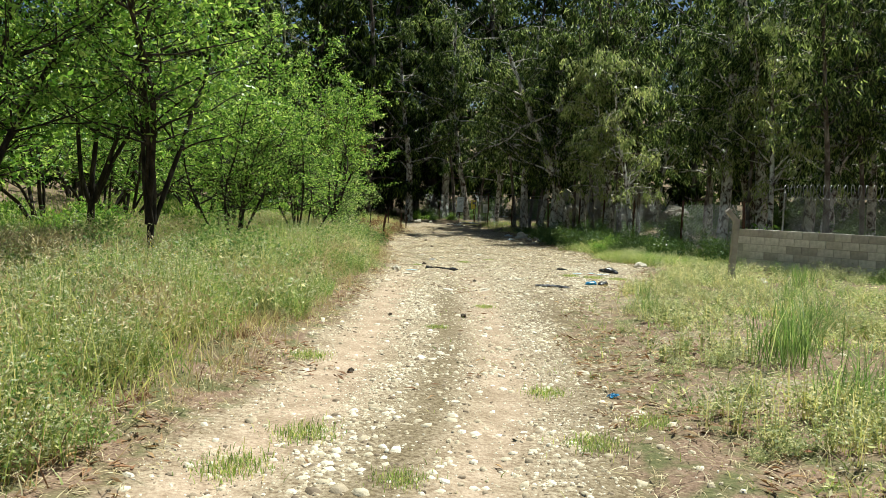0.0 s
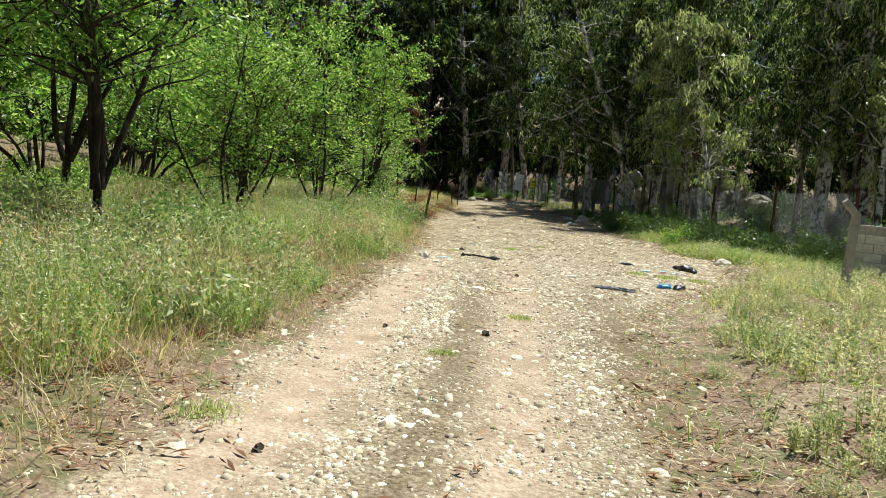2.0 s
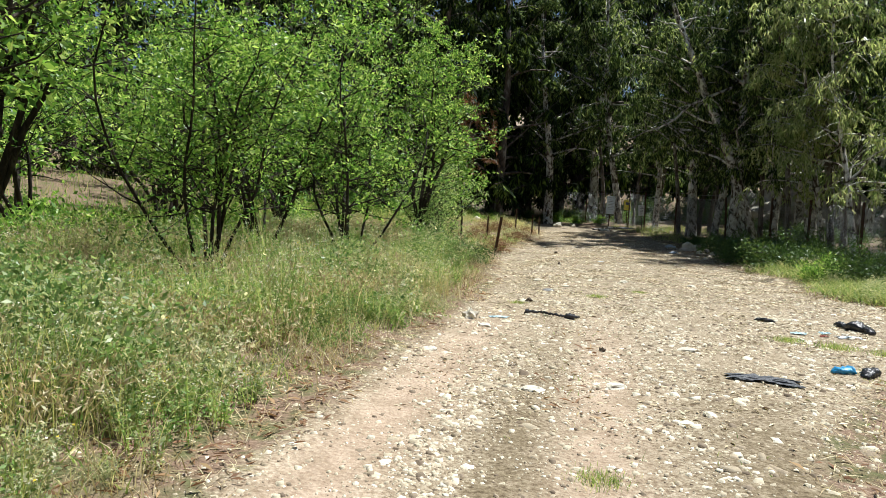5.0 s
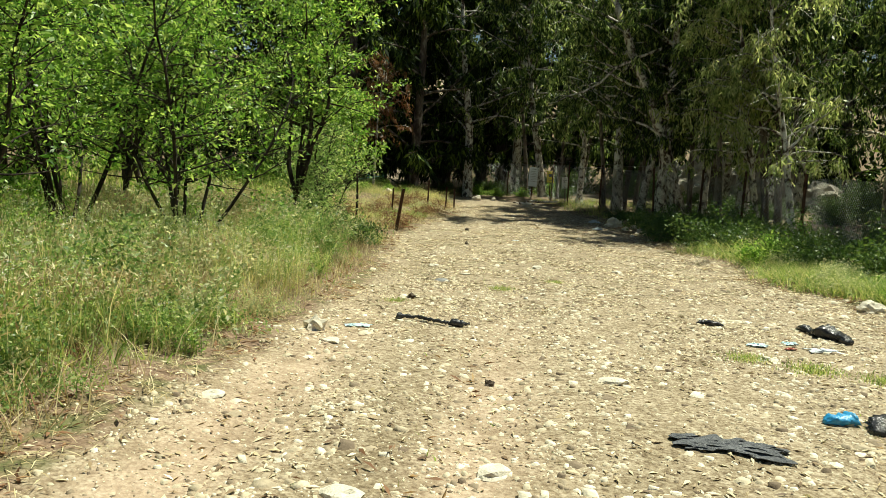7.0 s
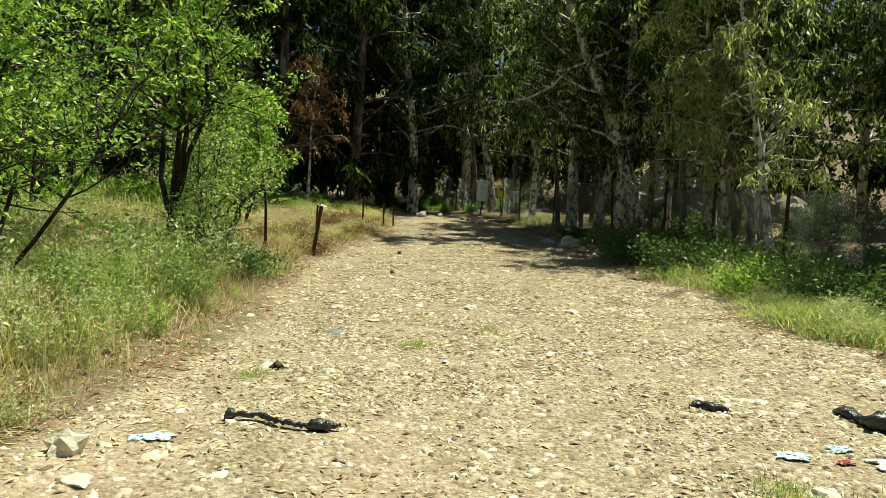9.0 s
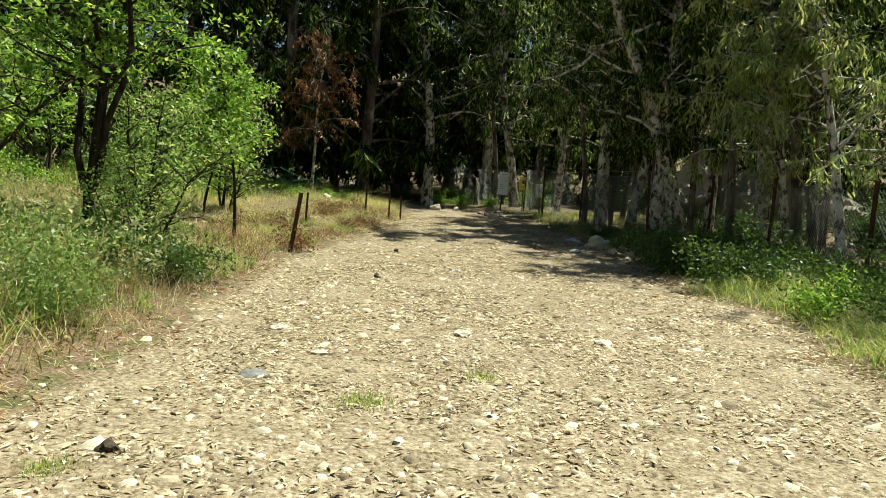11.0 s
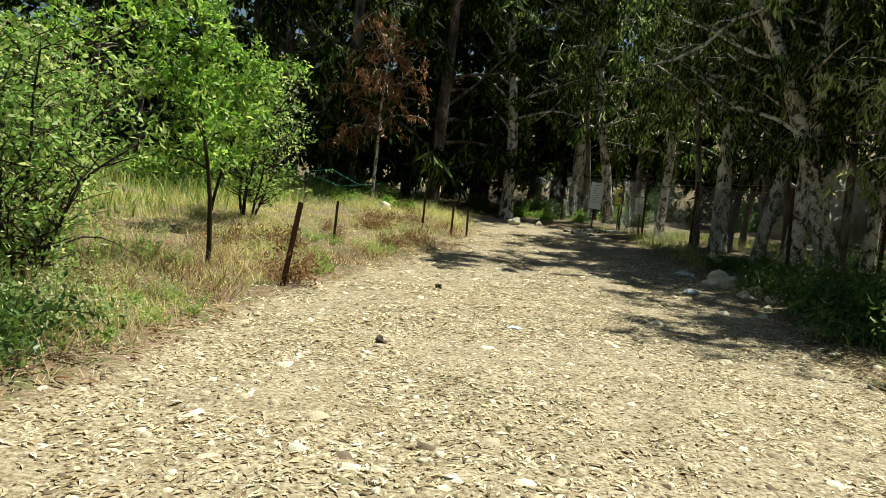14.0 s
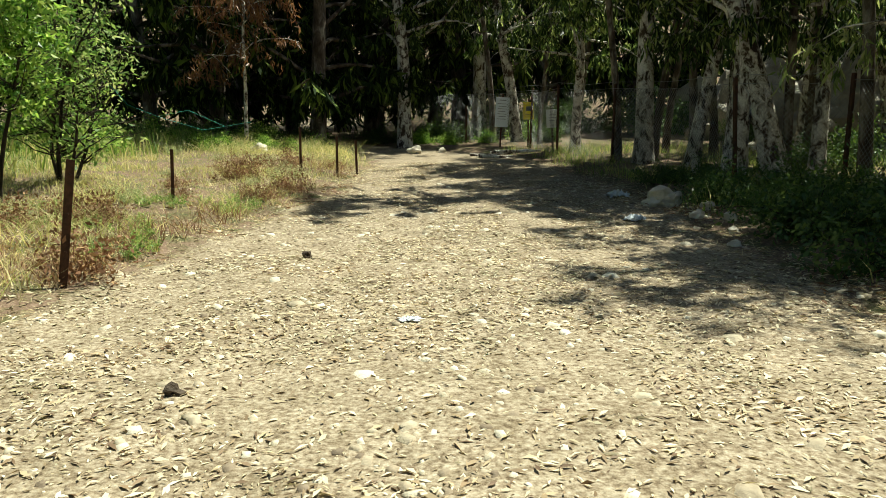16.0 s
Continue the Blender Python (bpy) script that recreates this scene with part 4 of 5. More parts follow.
g0 = rng(309)
x, y = scatter(140000, -5, 8, 1.5, 44, 310, lambda x, y: np.maximum(edge_band(x, y), 0.4 * smooth(0, 0.5, x - right_edge(y)) * smooth(22, 19, y) * smooth(8, 5, x)))
n = len(x)
az = g0.uniform(0, 6.283, n)
p = np.stack([x, y, ground_z(x, y) + g0.uniform(0.004, 0.06, n)], 1)
d = np.stack([np.cos(az), np.sin(az), g0.normal(size=n) * 0.25], 1)
L = g0.uniform(0.05, 0.20, n)
stuff("flattened_dry_grass", leaf_mesh("flattened_dry_grass", p, d, L, 0.007, 311, 0.15, True), M_STRAW, "flattened dry straw along the track's edges", "dry grass")
x, y = scatter(45000, -5, 7, 1.5, 40, 312, lambda x, y: np.maximum(np.maximum(edge_band(x, y) + 0.6 * smooth(-0.4, 0.2, x - right_edge(y)) * smooth(1.8, 0.8, x - right_edge(y)) * smooth(16, 11, y), 0.4 * smooth(0.45, 0.3, vnoise(x, y, 1.4, 41)) * (x < -1.5)), 0.3 * np.exp(-((x - np.interp(y, *LEFT_EDGE) - 1.75) / 0.35) ** 2) * smooth(22, 17, y)) * smooth(0.4, 0.65, vnoise(x, y, 0.8, 49)))
n = len(x)
az = g0.uniform(0, 6.283, n)
p = np.stack([x, y, ground_z(x, y) + g0.uniform(0.003, 0.04, n)], 1)
d = np.stack([np.cos(az), np.sin(az), g0.normal(size=n) * 0.3], 1)
L = g0.uniform(0.05, 0.15, n)
stuff("red_dry_litter", leaf_mesh("red_dry_litter", p, d, L, L * 0.2, 313, 0.15, True), M_RUST, "reddish dry plant litter at the verge", "dry litter")

x, y = scatter(26000, -8, -1.6, 1.5, 30, 351, lambda x, y: smooth(0.3, 0.9, left_edge(y) - x) * (1 - trodden(x, y)) * smooth(0.4, 0.65, vnoise(x, y, 1.2, 70)))
stuff("tall_stems", blades("tall_stems", x, y, 0.50 + 0.42 * vnoise(x, y, 1.5, 71), 0.006, 352, 0.45), M_HAY, "tall thin flowering stems above the meadow", "grass")
gs = rng(353)
x, y = scatter(15000, -8, -1.6, 1.5, 30, 356, lambda x, y: smooth(0.2, 0.6, left_edge(y) - x) * smooth(0.56, 0.7, vnoise(x, y, 1.0, 89)))
stuff("withered_weeds", blades("withered_weeds", x, y, 0.18 + 0.3 * vnoise(x, y, 0.8, 90), 0.010, 357, 0.8), M_RUST, "withered reddish-brown weeds among the green herbs", "dead weeds")
x, y = scatter(36000, -8, -1.6, 1.5, 30, 354, lambda x, y: smooth(0.3, 0.9, left_edge(y) - x) * (1 - trodden(x, y)) * (0.15 + 0.85 * smooth(0.42, 0.62, vnoise(x, y, 1.0, 72))))
n = len(x)
hp = np.stack([x, y, ground_z(x, y) + (0.30 + 0.45 * vnoise(x, y, 1.1, 43)) * gs.uniform(0.7, 1.15, n)], 1)
hp = np.repeat(hp, 3, 0) + gs.normal(size=(3 * n, 3)) * np.array([0.02, 0.02, 0.03])
stuff("seed_heads", leaf_mesh("seed_heads", hp, gs.normal(size=(3 * n, 3)) * 0.6 + np.array([0, 0, 0.6]), gs.uniform(0.04, 0.09, 3 * n), 0.014, 355), M_STRAW, "pale dry grass seed heads over the meadow", "grass")
def herbs(x, y, height, stems, per, leaf, seed, narrow=0.32):
    """Bushy herbs: leaning stems from one root, leafy upwards; returns the leaves, the stems and the stem tops."""
    g = rng(seed)
    n = len(x)
    h = (height * g.uniform(0.6, 1.2, n))[:, None] * g.uniform(0.55, 1.1, (n, stems))
    az = g.uniform(0, 6.283, (n, stems))
    ln = h * g.uniform(0.08, 0.55, (n, stems))
    z = ground_z(x, y)
    rx, ry = x[:, None] + 0.04 * np.cos(az), y[:, None] + 0.04 * np.sin(az)

    def at_height(f):
        return np.stack([rx + np.cos(az) * ln * f ** 1.6, ry + np.sin(az) * ln * f ** 1.6, z[:, None] + h * f], -1)

    tops = at_height(np.ones((n, stems))).reshape(-1, 3)
    side = (np.stack([-np.sin(az), np.cos(az), 0 * az], -1) * 0.0035).reshape(-1, 3)
    low, mid_ = at_height(np.zeros((n, stems))).reshape(-1, 3), at_height(0.55 + np.zeros((n, stems))).reshape(-1, 3)
    v = np.stack([low - side, low + side, mid_ + side, mid_ - side, tops + side * 0.4, tops - side * 0.4], 1).reshape(-1, 3)
    i = np.arange(n * stems)[:, None] * 6
    stalk = quads("stems", v, np.concatenate([i + np.array([0, 1, 2, 3]), i + np.array([3, 2, 4, 5])]))
    pp, dd, ll = [], [], []
    for _ in range(per):
        f = 0.15 + 0.88 * g.random((n, stems)) ** 0.75
        a2 = g.uniform(0, 6.283, (n, stems))
        pp.append(at_height(f).reshape(-1, 3))
        dd.append(np.stack([np.cos(a2), np.sin(a2), g.uniform(-0.3, 1.0, (n, stems))], -1).reshape(-1, 3))
        ll.append((leaf * g.uniform(0.5, 1.3, (n, stems)) * (1.3 - 0.7 * f)).ravel())
    L = np.concatenate(ll)
    return leaf_mesh("herbs", np.concatenate(pp), np.concatenate(dd), L, L * narrow, seed + 1), stalk, tops


def herb_field(x, y):
    d = left_edge(y) - x
    return smooth(0.3, 0.55, d) * smooth(7.5, 3.5, d) * (1 - 0.9 * trodden(x, y)) * smooth(0.42, 0.54, vnoise(x, y, 0.85, 81))


flowers = rng(361)
for seed, nm, material, words, kept in ((362, "grey_green_herbs", M_WEED, "bushy grey-green herbs standing in clumps in the meadow", lambda x, y: herb_field(x, y) * smooth(0.56, 0.44, vnoise(x, y, 2.1, 82))),
                                        (364, "fresh_green_herbs", M_FRESH, "bushy fresh green herbs standing in clumps in the meadow", lambda x, y: herb_field(x, y) * smooth(0.44, 0.56, vnoise(x, y, 2.1, 82)))):
    x, y = scatter(9500, -9.5, -1.7, 1.8, 28.5, seed, kept)
    hh = (0.40 + 0.52 * vnoise(x, y, 1.3, 83)) * (0.62 + 0.38 * smooth(0.4, 1.3, left_edge(y) - x))
    leaves, stalk, tops = herbs(x, y, hh, 8, 13, 0.05, seed + 1, 0.36)
    stuff(nm, leaves, material, words, "weeds")
    stuff("herb_stems", stalk, M_GRASS, "thin pale green stems of the meadow herbs", "weeds")
    tops = tops[flowers.random(len(tops)) < 0.22]
    fp = np.repeat(tops, 7, 0) + flowers.normal(size=(7 * len(tops), 3)) * np.array([0.022, 0.022, 0.008])
    stuff("umbel_flowers", leaf_mesh("umbel_flowers", fp, flowers.normal(size=(len(fp), 3)) * np.array([1, 1, 0.3]), 0.016, 0.013, seed + 5), M_PETAL, "small white flower heads over the meadow herbs", "flowers")


def right_side(x, y):
    e = x - right_edge(y)
    return smooth(0.1, 0.9, e) * (0.06 + 0.94 * smooth(0.48, 0.66, vnoise(x, y, 1.0, 51))) * (0.5 + 0.5 * smooth(3.0, 5, x))


x, y = scatter(76000, 0.6, 13, 1.5, 27.5, 320, right_side)
stuff("verge_grass", blades("verge_grass", x, y, (0.12 + 0.28 * vnoise(x, y, 1.2, 52)) * (0.55 + 0.6 * smooth(2.5, 6, x)) * (1 - 0.3 * smooth(15, 18, y)), 0.012, 321, 1.1), M_GRASS, "patchy green grass on bare earth by the track", "grass")
for seed, nm, material, words, hi, kept in ((371, "verge_herbs", M_WEED, "grey-green herbs in patches on the open verge", 0.44, lambda x, y: smooth(0.6, 1.1, x - right_edge(y)) * smooth(0.47, 0.6, vnoise(x, y, 0.9, 86))),
                                            (374, "low_herbs", M_FRESH, "low green herbs scattered over the dry litter", 0.2, lambda x, y: 0.5 * trodden(x, y) * smooth(0.1, 0.5, left_edge(y) - x) * smooth(0.5, 0.62, vnoise(x, y, 0.7, 87)))):
    x, y = scatter(2200, -6.0 if hi < 0.3 else 1.2, -1.5 if hi < 0.3 else 8.0, 22 if hi < 0.3 else 2.5, 36 if hi < 0.3 else 19, seed, kept)
    leaves, stalk, tops = herbs(x, y, hi * (0.5 + 0.5 * vnoise(x, y, 1.2, 88)), 7, 11, 0.05, seed + 1, 0.34)
    stuff(nm, leaves, material, words, "weeds")
    stuff("herb_stems", stalk, M_HAY, "thin pale stems of the verge herbs", "weeds")
x, y = scatter(22000, 1.0, 11, 2, 20, 349, lambda x, y: right_side(x, y) * smooth(0.4, 0.65, vnoise(x, y, 1.3, 68)))
stuff("verge_straw", blades("verge_straw", x, y, 0.22 + 0.3 * vnoise(x, y, 1.5, 69), 0.007, 350, 0.9), M_STRAW, "dry straw stalks on the open verge", "grass")
x, y = scatter(26000, 3.8, 8.5, 21.5, 29, 322, lambda x, y: smooth(0.1, 0.6, x - right_edge(y)))
stuff("bright_verge_grass", blades("bright_verge_grass", x, y, 0.14 + 0.34 * vnoise(x, y, 0.7, 53) ** 1.4, 0.012, 323, 1.2), M_GRASS, "lush yellow-green grass at the wood's edge", "grass")
x, y = scatter(20000, 1.2, 9, 28, 48, 324, lambda x, y: smooth(0.1, 0.6, x - right_edge(y)) * smooth(0.3, 0.6, vnoise(x, y, 1.1, 54)))
stuff("shade_grass", blades("shade_grass", x, y, 0.18 + 0.25 * vnoise(x, y, 1.2, 55), 0.012, 325, 0.6), M_GRASS, "thin grass under the fence in the shade", "grass")
x, y = scatter(9000, 0.8, 10, 2, 24, 326, right_side)
me, tops = weeds("verge_weeds", x, y, 0.16 + 0.3 * vnoise(x, y, 1.3, 63), 0.06, 16, 327)
stuff("verge_weeds", me, M_WEED, "low leafy weeds on the bare verge", "weeds")
x, y = scatter(9000, -2.6, 3.6, 2, 25, 328, lambda x, y: smooth(0.62, 0.78, vnoise(x, y, 0.6, 56)) * np.maximum(0.35 * np.exp(-((x - np.interp(y, *LEFT_EDGE) - 1.7) / 0.4) ** 2), smooth(-0.9, 0.0, x - right_edge(y))))
stuff("track_tufts", blades("track_tufts", x, y, 0.07 + 0 * x, 0.008, 329, 0.8), M_GRASS, "short grass tufts growing in the track", "grass")


def tuft(seed, n, h, label, width=0.0045, spread=0.16, material=None):
    g = rng(seed)
    az = g.uniform(0, 6.283, n)
    hh = h * g.uniform(0.5, 1.1, n)
    p = np.stack([g.normal(size=n) * spread, g.normal(size=n) * spread, np.zeros(n)], 1)
    o = np.stack([np.cos(az), np.sin(az), np.zeros(n)], 1)
    s = np.stack([-np.sin(az), np.cos(az), np.zeros(n)], 1) * width
    up = np.array([0, 0, 1.0])
    out = (hh * g.uniform(0.1, 0.9, n))[:, None] * o
    m1, m2 = p + up * (hh * 0.55)[:, None] + out * 0.35, p + up * hh[:, None] * 0.92 + out
    v = np.stack([p - s, p + s, m1 + s, m1 - s, m2 + s * 0.15, m2 - s * 0.15], 1).reshape(-1, 3)
    i = np.arange(n)[:, None] * 6
    me = quads("grass_clump", v, np.concatenate([i + np.array([0, 1, 2, 3]), i + np.array([3, 2, 4, 5])]))
    return tagged(obj("grass_clump", me, material or M_CLUMP), label=label, category="grass clump", group="tall grass clumps")


tf = tuft(401, 130, 0.8, "tall arching green grass clump on the stony verge")
place(tf, 3.0, 7.6, 0, 1.0, True)
for x, y, k in ((3.5, 8.4, 0.8), (2.7, 5.7, 0.9), (3.4, 5.6, 0.9), (4.4, 9.6, 0.8), (2.6, 11.0, 0.5), (3.0, 12.6, 0.55), (4.0, 6.6, 0.9), (5.2, 12.0, 0.7), (6.6, 14.5, 0.8), (5.4, 16.4, 0.5)):
    place(tf, x, y, srnd.uniform(0, 360), k)

low = tuft(407, 420, 0.065, "low yellow-green grass tuft growing in the stony track", 0.0028, 0.13, M_GRASS)
place(low, -1.6, 5.2, 0, 1.0, True)
for x, y, k in ((0.45, 5.0, 0.9), (0.35, 6.5, 0.8), (-1.95, 4.5, 1.1), (1.0, 5.5, 0.8), (-0.9, 4.3, 0.7), (-2.0, 7.6, 0.9), (-0.6, 10.0, 0.6), (0.2, 12.2, 0.7), (3.2, 17.6, 1.0), (3.7, 17.3, 0.9), (2.7, 17.9, 0.8), (0.3, 21.6, 0.8), (1.1, 22.4, 0.6), (-1.0, 20.0, 0.6)):
    place(low, x, y, srnd.uniform(0, 360), k)

# ---- gravel and fallen leaves on the track ----
def lanes(x, y):
    """How far a place lies in the two wheel ruts, and in the dark weedy strips beside them."""
    o = x - np.interp(y, *LEFT_EDGE)
    ruts = np.exp(-((o - 0.5) / 0.38) ** 2) + 0.8 * np.exp(-((o - 2.1) / 0.34) ** 2)
    weedy = np.exp(-((o - 1.5) / 0.28) ** 2) + np.exp(-((o - 3.3) / 0.6) ** 2)
    return ruts * smooth(22, 14, y), np.clip(weedy, 0, 1) * smooth(20, 12, y)


def on_track(x, y):
    return smooth(-0.3, 0.3, np.minimum(x - left_edge(y), right_edge(y) + 0.5 - x))


x, y = scatter(50000, -3, 5.5, 2, 30, 330, lambda x, y: on_track(x, y) * (0.25 + 0.75 * smooth(0.4, 0.6, vnoise(x, y, 0.7, 57))) * (1 - 0.75 * np.exp(-((x - np.interp(y, *LEFT_EDGE) - 0.5) / 0.4) ** 2)) * (1 - 0.8 * lanes(x, y)[1]) * (1 - 0.7 * smooth(18, 24, y)))
stuff("gravel", pebbles("gravel", x, y, 0.014 + 0.045 * rng(331).random(len(x)) ** 3, 0.4, 332), M_GRAVEL, "loose pale limestone chips on the track", "gravel")
x, y = scatter(56000, -3.2, 4.2, 2, 16, 338, lambda x, y: np.maximum(on_track(x, y), 0.35) * (1 - 0.55 * lanes(x, y)[0]) * (1 - 0.85 * lanes(x, y)[1]) * (0.15 + 0.85 * smooth(0.35, 0.6, vnoise(x, y, 0.5, 67))))
stuff("gravel_chips", pebbles("gravel_chips", x, y, 0.009 + 0.016 * rng(339).random(len(x)) ** 2, 0.45, 340), M_GRAVEL, "fine pale stone chips strewn over the track", "gravel")
def stony(x, y):
    o = x - np.interp(y, *LEFT_EDGE)
    return on_track(x, y) * (np.exp(-((o - 1.05) / 0.3) ** 2) + 0.7 * np.exp(-((o - 2.75) / 0.35) ** 2) + 0.10 + 0.22 * smooth(13, 18, y)) * (1 - 0.75 * smooth(18, 24, y)) * (1 - 0.7 * lanes(x, y)[1]) * (0.25 + 0.75 * smooth(0.38, 0.6, vnoise(x, y, 0.6, 85)))


x, y = scatter(26000, -3, 5.2, 2.2, 27, 341, stony)
stuff("broken_stones", pebbles("broken_stones", x, y, 0.022 + 0.055 * rng(342).random(len(x)) ** 1.8, 0.32, 343), M_GRAVEL, "flat broken pale stones bedded in the track", "gravel")
x, y = scatter(44000, -3, 3.4, 2.2, 13, 344, lambda x, y: stony(x, y) * (1 - 0.8 * np.clip(lanes(x, y)[0], 0, 1)))
stuff("small_broken_stones", pebbles("small_broken_stones", x, y, 0.012 + 0.03 * rng(345).random(len(x)) ** 1.6, 0.35, 346), M_GRAVEL, "small flat stone chips packed between the ruts", "gravel")
x, y = scatter(2000, -2.5, 7, 2, 40, 333, lambda x, y: (1 - 0.8 * np.clip(lanes(x, y)[0], 0, 1)) * np.maximum(on_track(x, y), 0.5 * smooth(0.55, 0.7, vnoise(x, y, 0.9, 58))))
stuff("loose_stones", pebbles("loose_stones", x, y, 0.05 + 0.07 * rng(334).random(len(x)) ** 2, 0.28, 335), M_GRAVEL, "fist-sized pale stones strewn over the track", "stones")
x, y = scatter(230000, -4.6, 6, 13, 44, 336, lambda x, y: np.maximum(on_track(x, y), 0.4 * edge_band(x, y)) * (0.25 + 0.75 * smooth(15, 24, y)) * (0.22 + 0.78 * smooth(0.3, 0.6, vnoise(x, y, 0.8, 59))))
n = len(x)
az = g0.uniform(0, 6.283, n)
p = np.stack([x, y, ground_z(x, y) + g0.uniform(0.003, 0.014, n)], 1)
d = np.stack([np.cos(az), np.sin(az), g0.normal(size=n) * 0.12], 1)
L = 0.018 + 0.08 * g0.random(n) ** 1.7
stuff("fallen_leaves", leaf_mesh("fallen_leaves", p, d, L, 0.005 + L * g0.uniform(0.08, 0.30, n), 337, 0.08, True), M_LITTER, "dry pale eucalyptus leaves fallen on the track", "leaf litter")


# ---- stones ----
def stone(x, y, size, seed, material, label, rough=0.35, turn=0):
    ob = part("stone", lump(seed, size, rough, 3 if size[0] > 0.35 else 2), material, None, label)
    ob.matrix_world = pose(x, y, gz(x, y) - 0.012, 0, 0, turn)
    return tagged(ob, category="stone", group="stones on the track")


for i, (x, y, s) in enumerate(((-0.38, 14.2, 0.22), (0.39, 14.7, 0.22), (0.1, 10.2, 0.16), (-0.93, 23.7, 0.20), (-0.3, 22.8, 0.15), (2.28, 24.1, 0.22), (0.87, 23.9, 0.22), (-1.25, 17.6, 0.2), (1.3, 16.8, 0.24), (-1.6, 15.6, 0.18), (2.9, 17.9, 0.2), (-0.5, 6.2, 0.09), (0.0, 5.4, 0.08), (-1.25, 5.1, 0.10))):
    stone(x, y, (s, s * 0.75, s * 0.26), 3 + i, M_STONE, "flat pale limestone lying on the gravel track", 0.35, i * 47)
for i, (x, y, s) in enumerate(((3.72, 36.05, 0.52), (4.3, 35.6, 0.26), (4.35, 34.6, 0.24), (3.9, 34.6, 0.22), (4.1, 33.6, 0.18), (3.8, 32.6, 0.16), (-1.4, 47.6, 0.4), (-0.6, 48.2, 0.3), (-5.2, 44, 0.5))):
    stone(x, y, (s, s * 0.7, s * 0.6), 31 + i, M_STONE, "pale boulder at the edge of the track by the thicket", 0.4, i * 61)
for i, (x, y, s) in enumerate(((-0.85, 31.66, 0.10), (-0.62, 27.75, 0.11), (-1.3, 11.05, 0.07), (-0.2, 11.0, 0.09), (-1.5, 7.2, 0.07), (-0.85, 20.3, 0.1), (0.3, 16.6, 0.08))):
    stone(x, y, (s, s * 0.8, s * 0.75), 51 + i, M_DARKSTONE, "dark earthy clod lying on the pale track", 0.6, i * 33)
stone(5.33, 21.3, (0.36, 0.26, 0.17), 67, M_STONE, "pale limestone block at the grassy edge of the track", 0.45, 20)
stone(-1.5, 17.95, (0.22, 0.17, 0.15), 68, M_STONE, "pale limestone lump at the foot of the weeds", 0.45, 50)
stone(-0.62, 22.0, (0.22, 0.15, 0.06), 71, M_GREYSTONE, "flat grey slate-like stone bedded in the gravel", 0.4, 10)


# ---- litter ----
def bag(name, x, y, size, seed, material, label, turn=0, full=False):
    ob = part(name, sack(seed, size[0], size[1]) if full else rag(seed, size), material, None, label)
    ob.matrix_world = pose(x, y, gz(x, y), 0, 0, turn)
    return tagged(ob, category="plastic bag", group="litter on the track")


t = Tubes()
prnd = random.Random(4)
sp = limb_points(prnd, (-0.80, 18.75, 0.03), (1, -0.12, 0), 1.12, 46, 0.22)
sp = [Vector((q.x, 18.72 + (q.y - 18.72) * 0.45 - 0.03 * k / 46, gz(q.x, q.y) + 0.03 + 0.015 * prnd.random())) for k, q in enumerate(sp)]
t.add(sp, [0.012 + 0.014 * prnd.random() + (0.022 if 33 < k < 41 else 0) + (0.022 if k < 3 else 0) - (0.006 if k > 43 else 0) for k in range(47)], 7)
me = t.mesh("plastic_strip")
tagged(obj("plastic_strip", me, M_BLACKBAG), label="long twisted strip of black plastic on the track", category="plastic strip", group="litter on the track")
bag("plastic_bag", 3.93, 19.3, (0.80, 0.125), 2, M_BLACKBAG, "long crumpled black plastic bag on the track", -66, True)
bag("plastic_bag", 2.77, 19.6, (0.30, 0.065), 3, M_BLACKBAG, "small crumpled scrap of black plastic film", -15, True)
bag("plastic_sheet", 1.80, 15.3, (0.60, 0.26, 0.04), 4, M_NETBAG, "flat torn black plastic sheet on the gravel", -8)
bag("plastic_bag", 2.78, 16.05, (0.26, 0.085), 5, M_BLUEBAG, "crumpled bright blue plastic bag", 20, True)
bag("plastic_bag", 3.02, 15.95, (0.38, 0.10), 6, M_BLACKBAG, "black plastic bag lying against a blue one", 60, True)
bag("plastic_wrapper", 0.9, 6.35, (0.09, 0.06, 0.035), 7, M_BLUEBAG, "small blue wrapper in a grass tuft", 30)
bag("plastic_scrap", 0.5, 29.3, (0.15, 0.11, 0.025), 8, M_WHITEBAG, "white plastic scrap on the leaf litter", 10)
bag("plastic_bag", 3.2, 37.0, (0.34, 0.24, 0.14), 9, M_WHITEBAG, "pale bluish plastic bag beside the boulder", 10)
bag("plastic_bag", 3.05, 34.6, (0.32, 0.24, 0.10), 10, M_WHITEBAG, "pale plastic bag beside the thicket", 50)
bag("plastic_scrap", 2.97, 18.5, (0.2, 0.12, 0.02), 11, M_PALEBLUE, "pale blue plastic scrap on the gravel", -12)
bag("plastic_scrap", 3.36, 18.7, (0.16, 0.1, 0.02), 12, M_PALEBLUE, "faded pale blue plastic scrap on the gravel", 25)
bag("plastic_scrap", 3.62, 18.45, (0.30, 0.16, 0.02), 13, M_WHITEBAG, "faded white plastic scrap on the gravel", 8)
bag("plastic_scrap", 3.28, 18.45, (0.10, 0.06, 0.02), 14, M_REDBAG, "small red plastic scrap on the gravel", 30)
bag("plastic_scrap", -1.15, 18.3, (0.26, 0.12, 0.02), 15, M_PALEBLUE, "pale blue plastic scrap at the track's edge", 12)

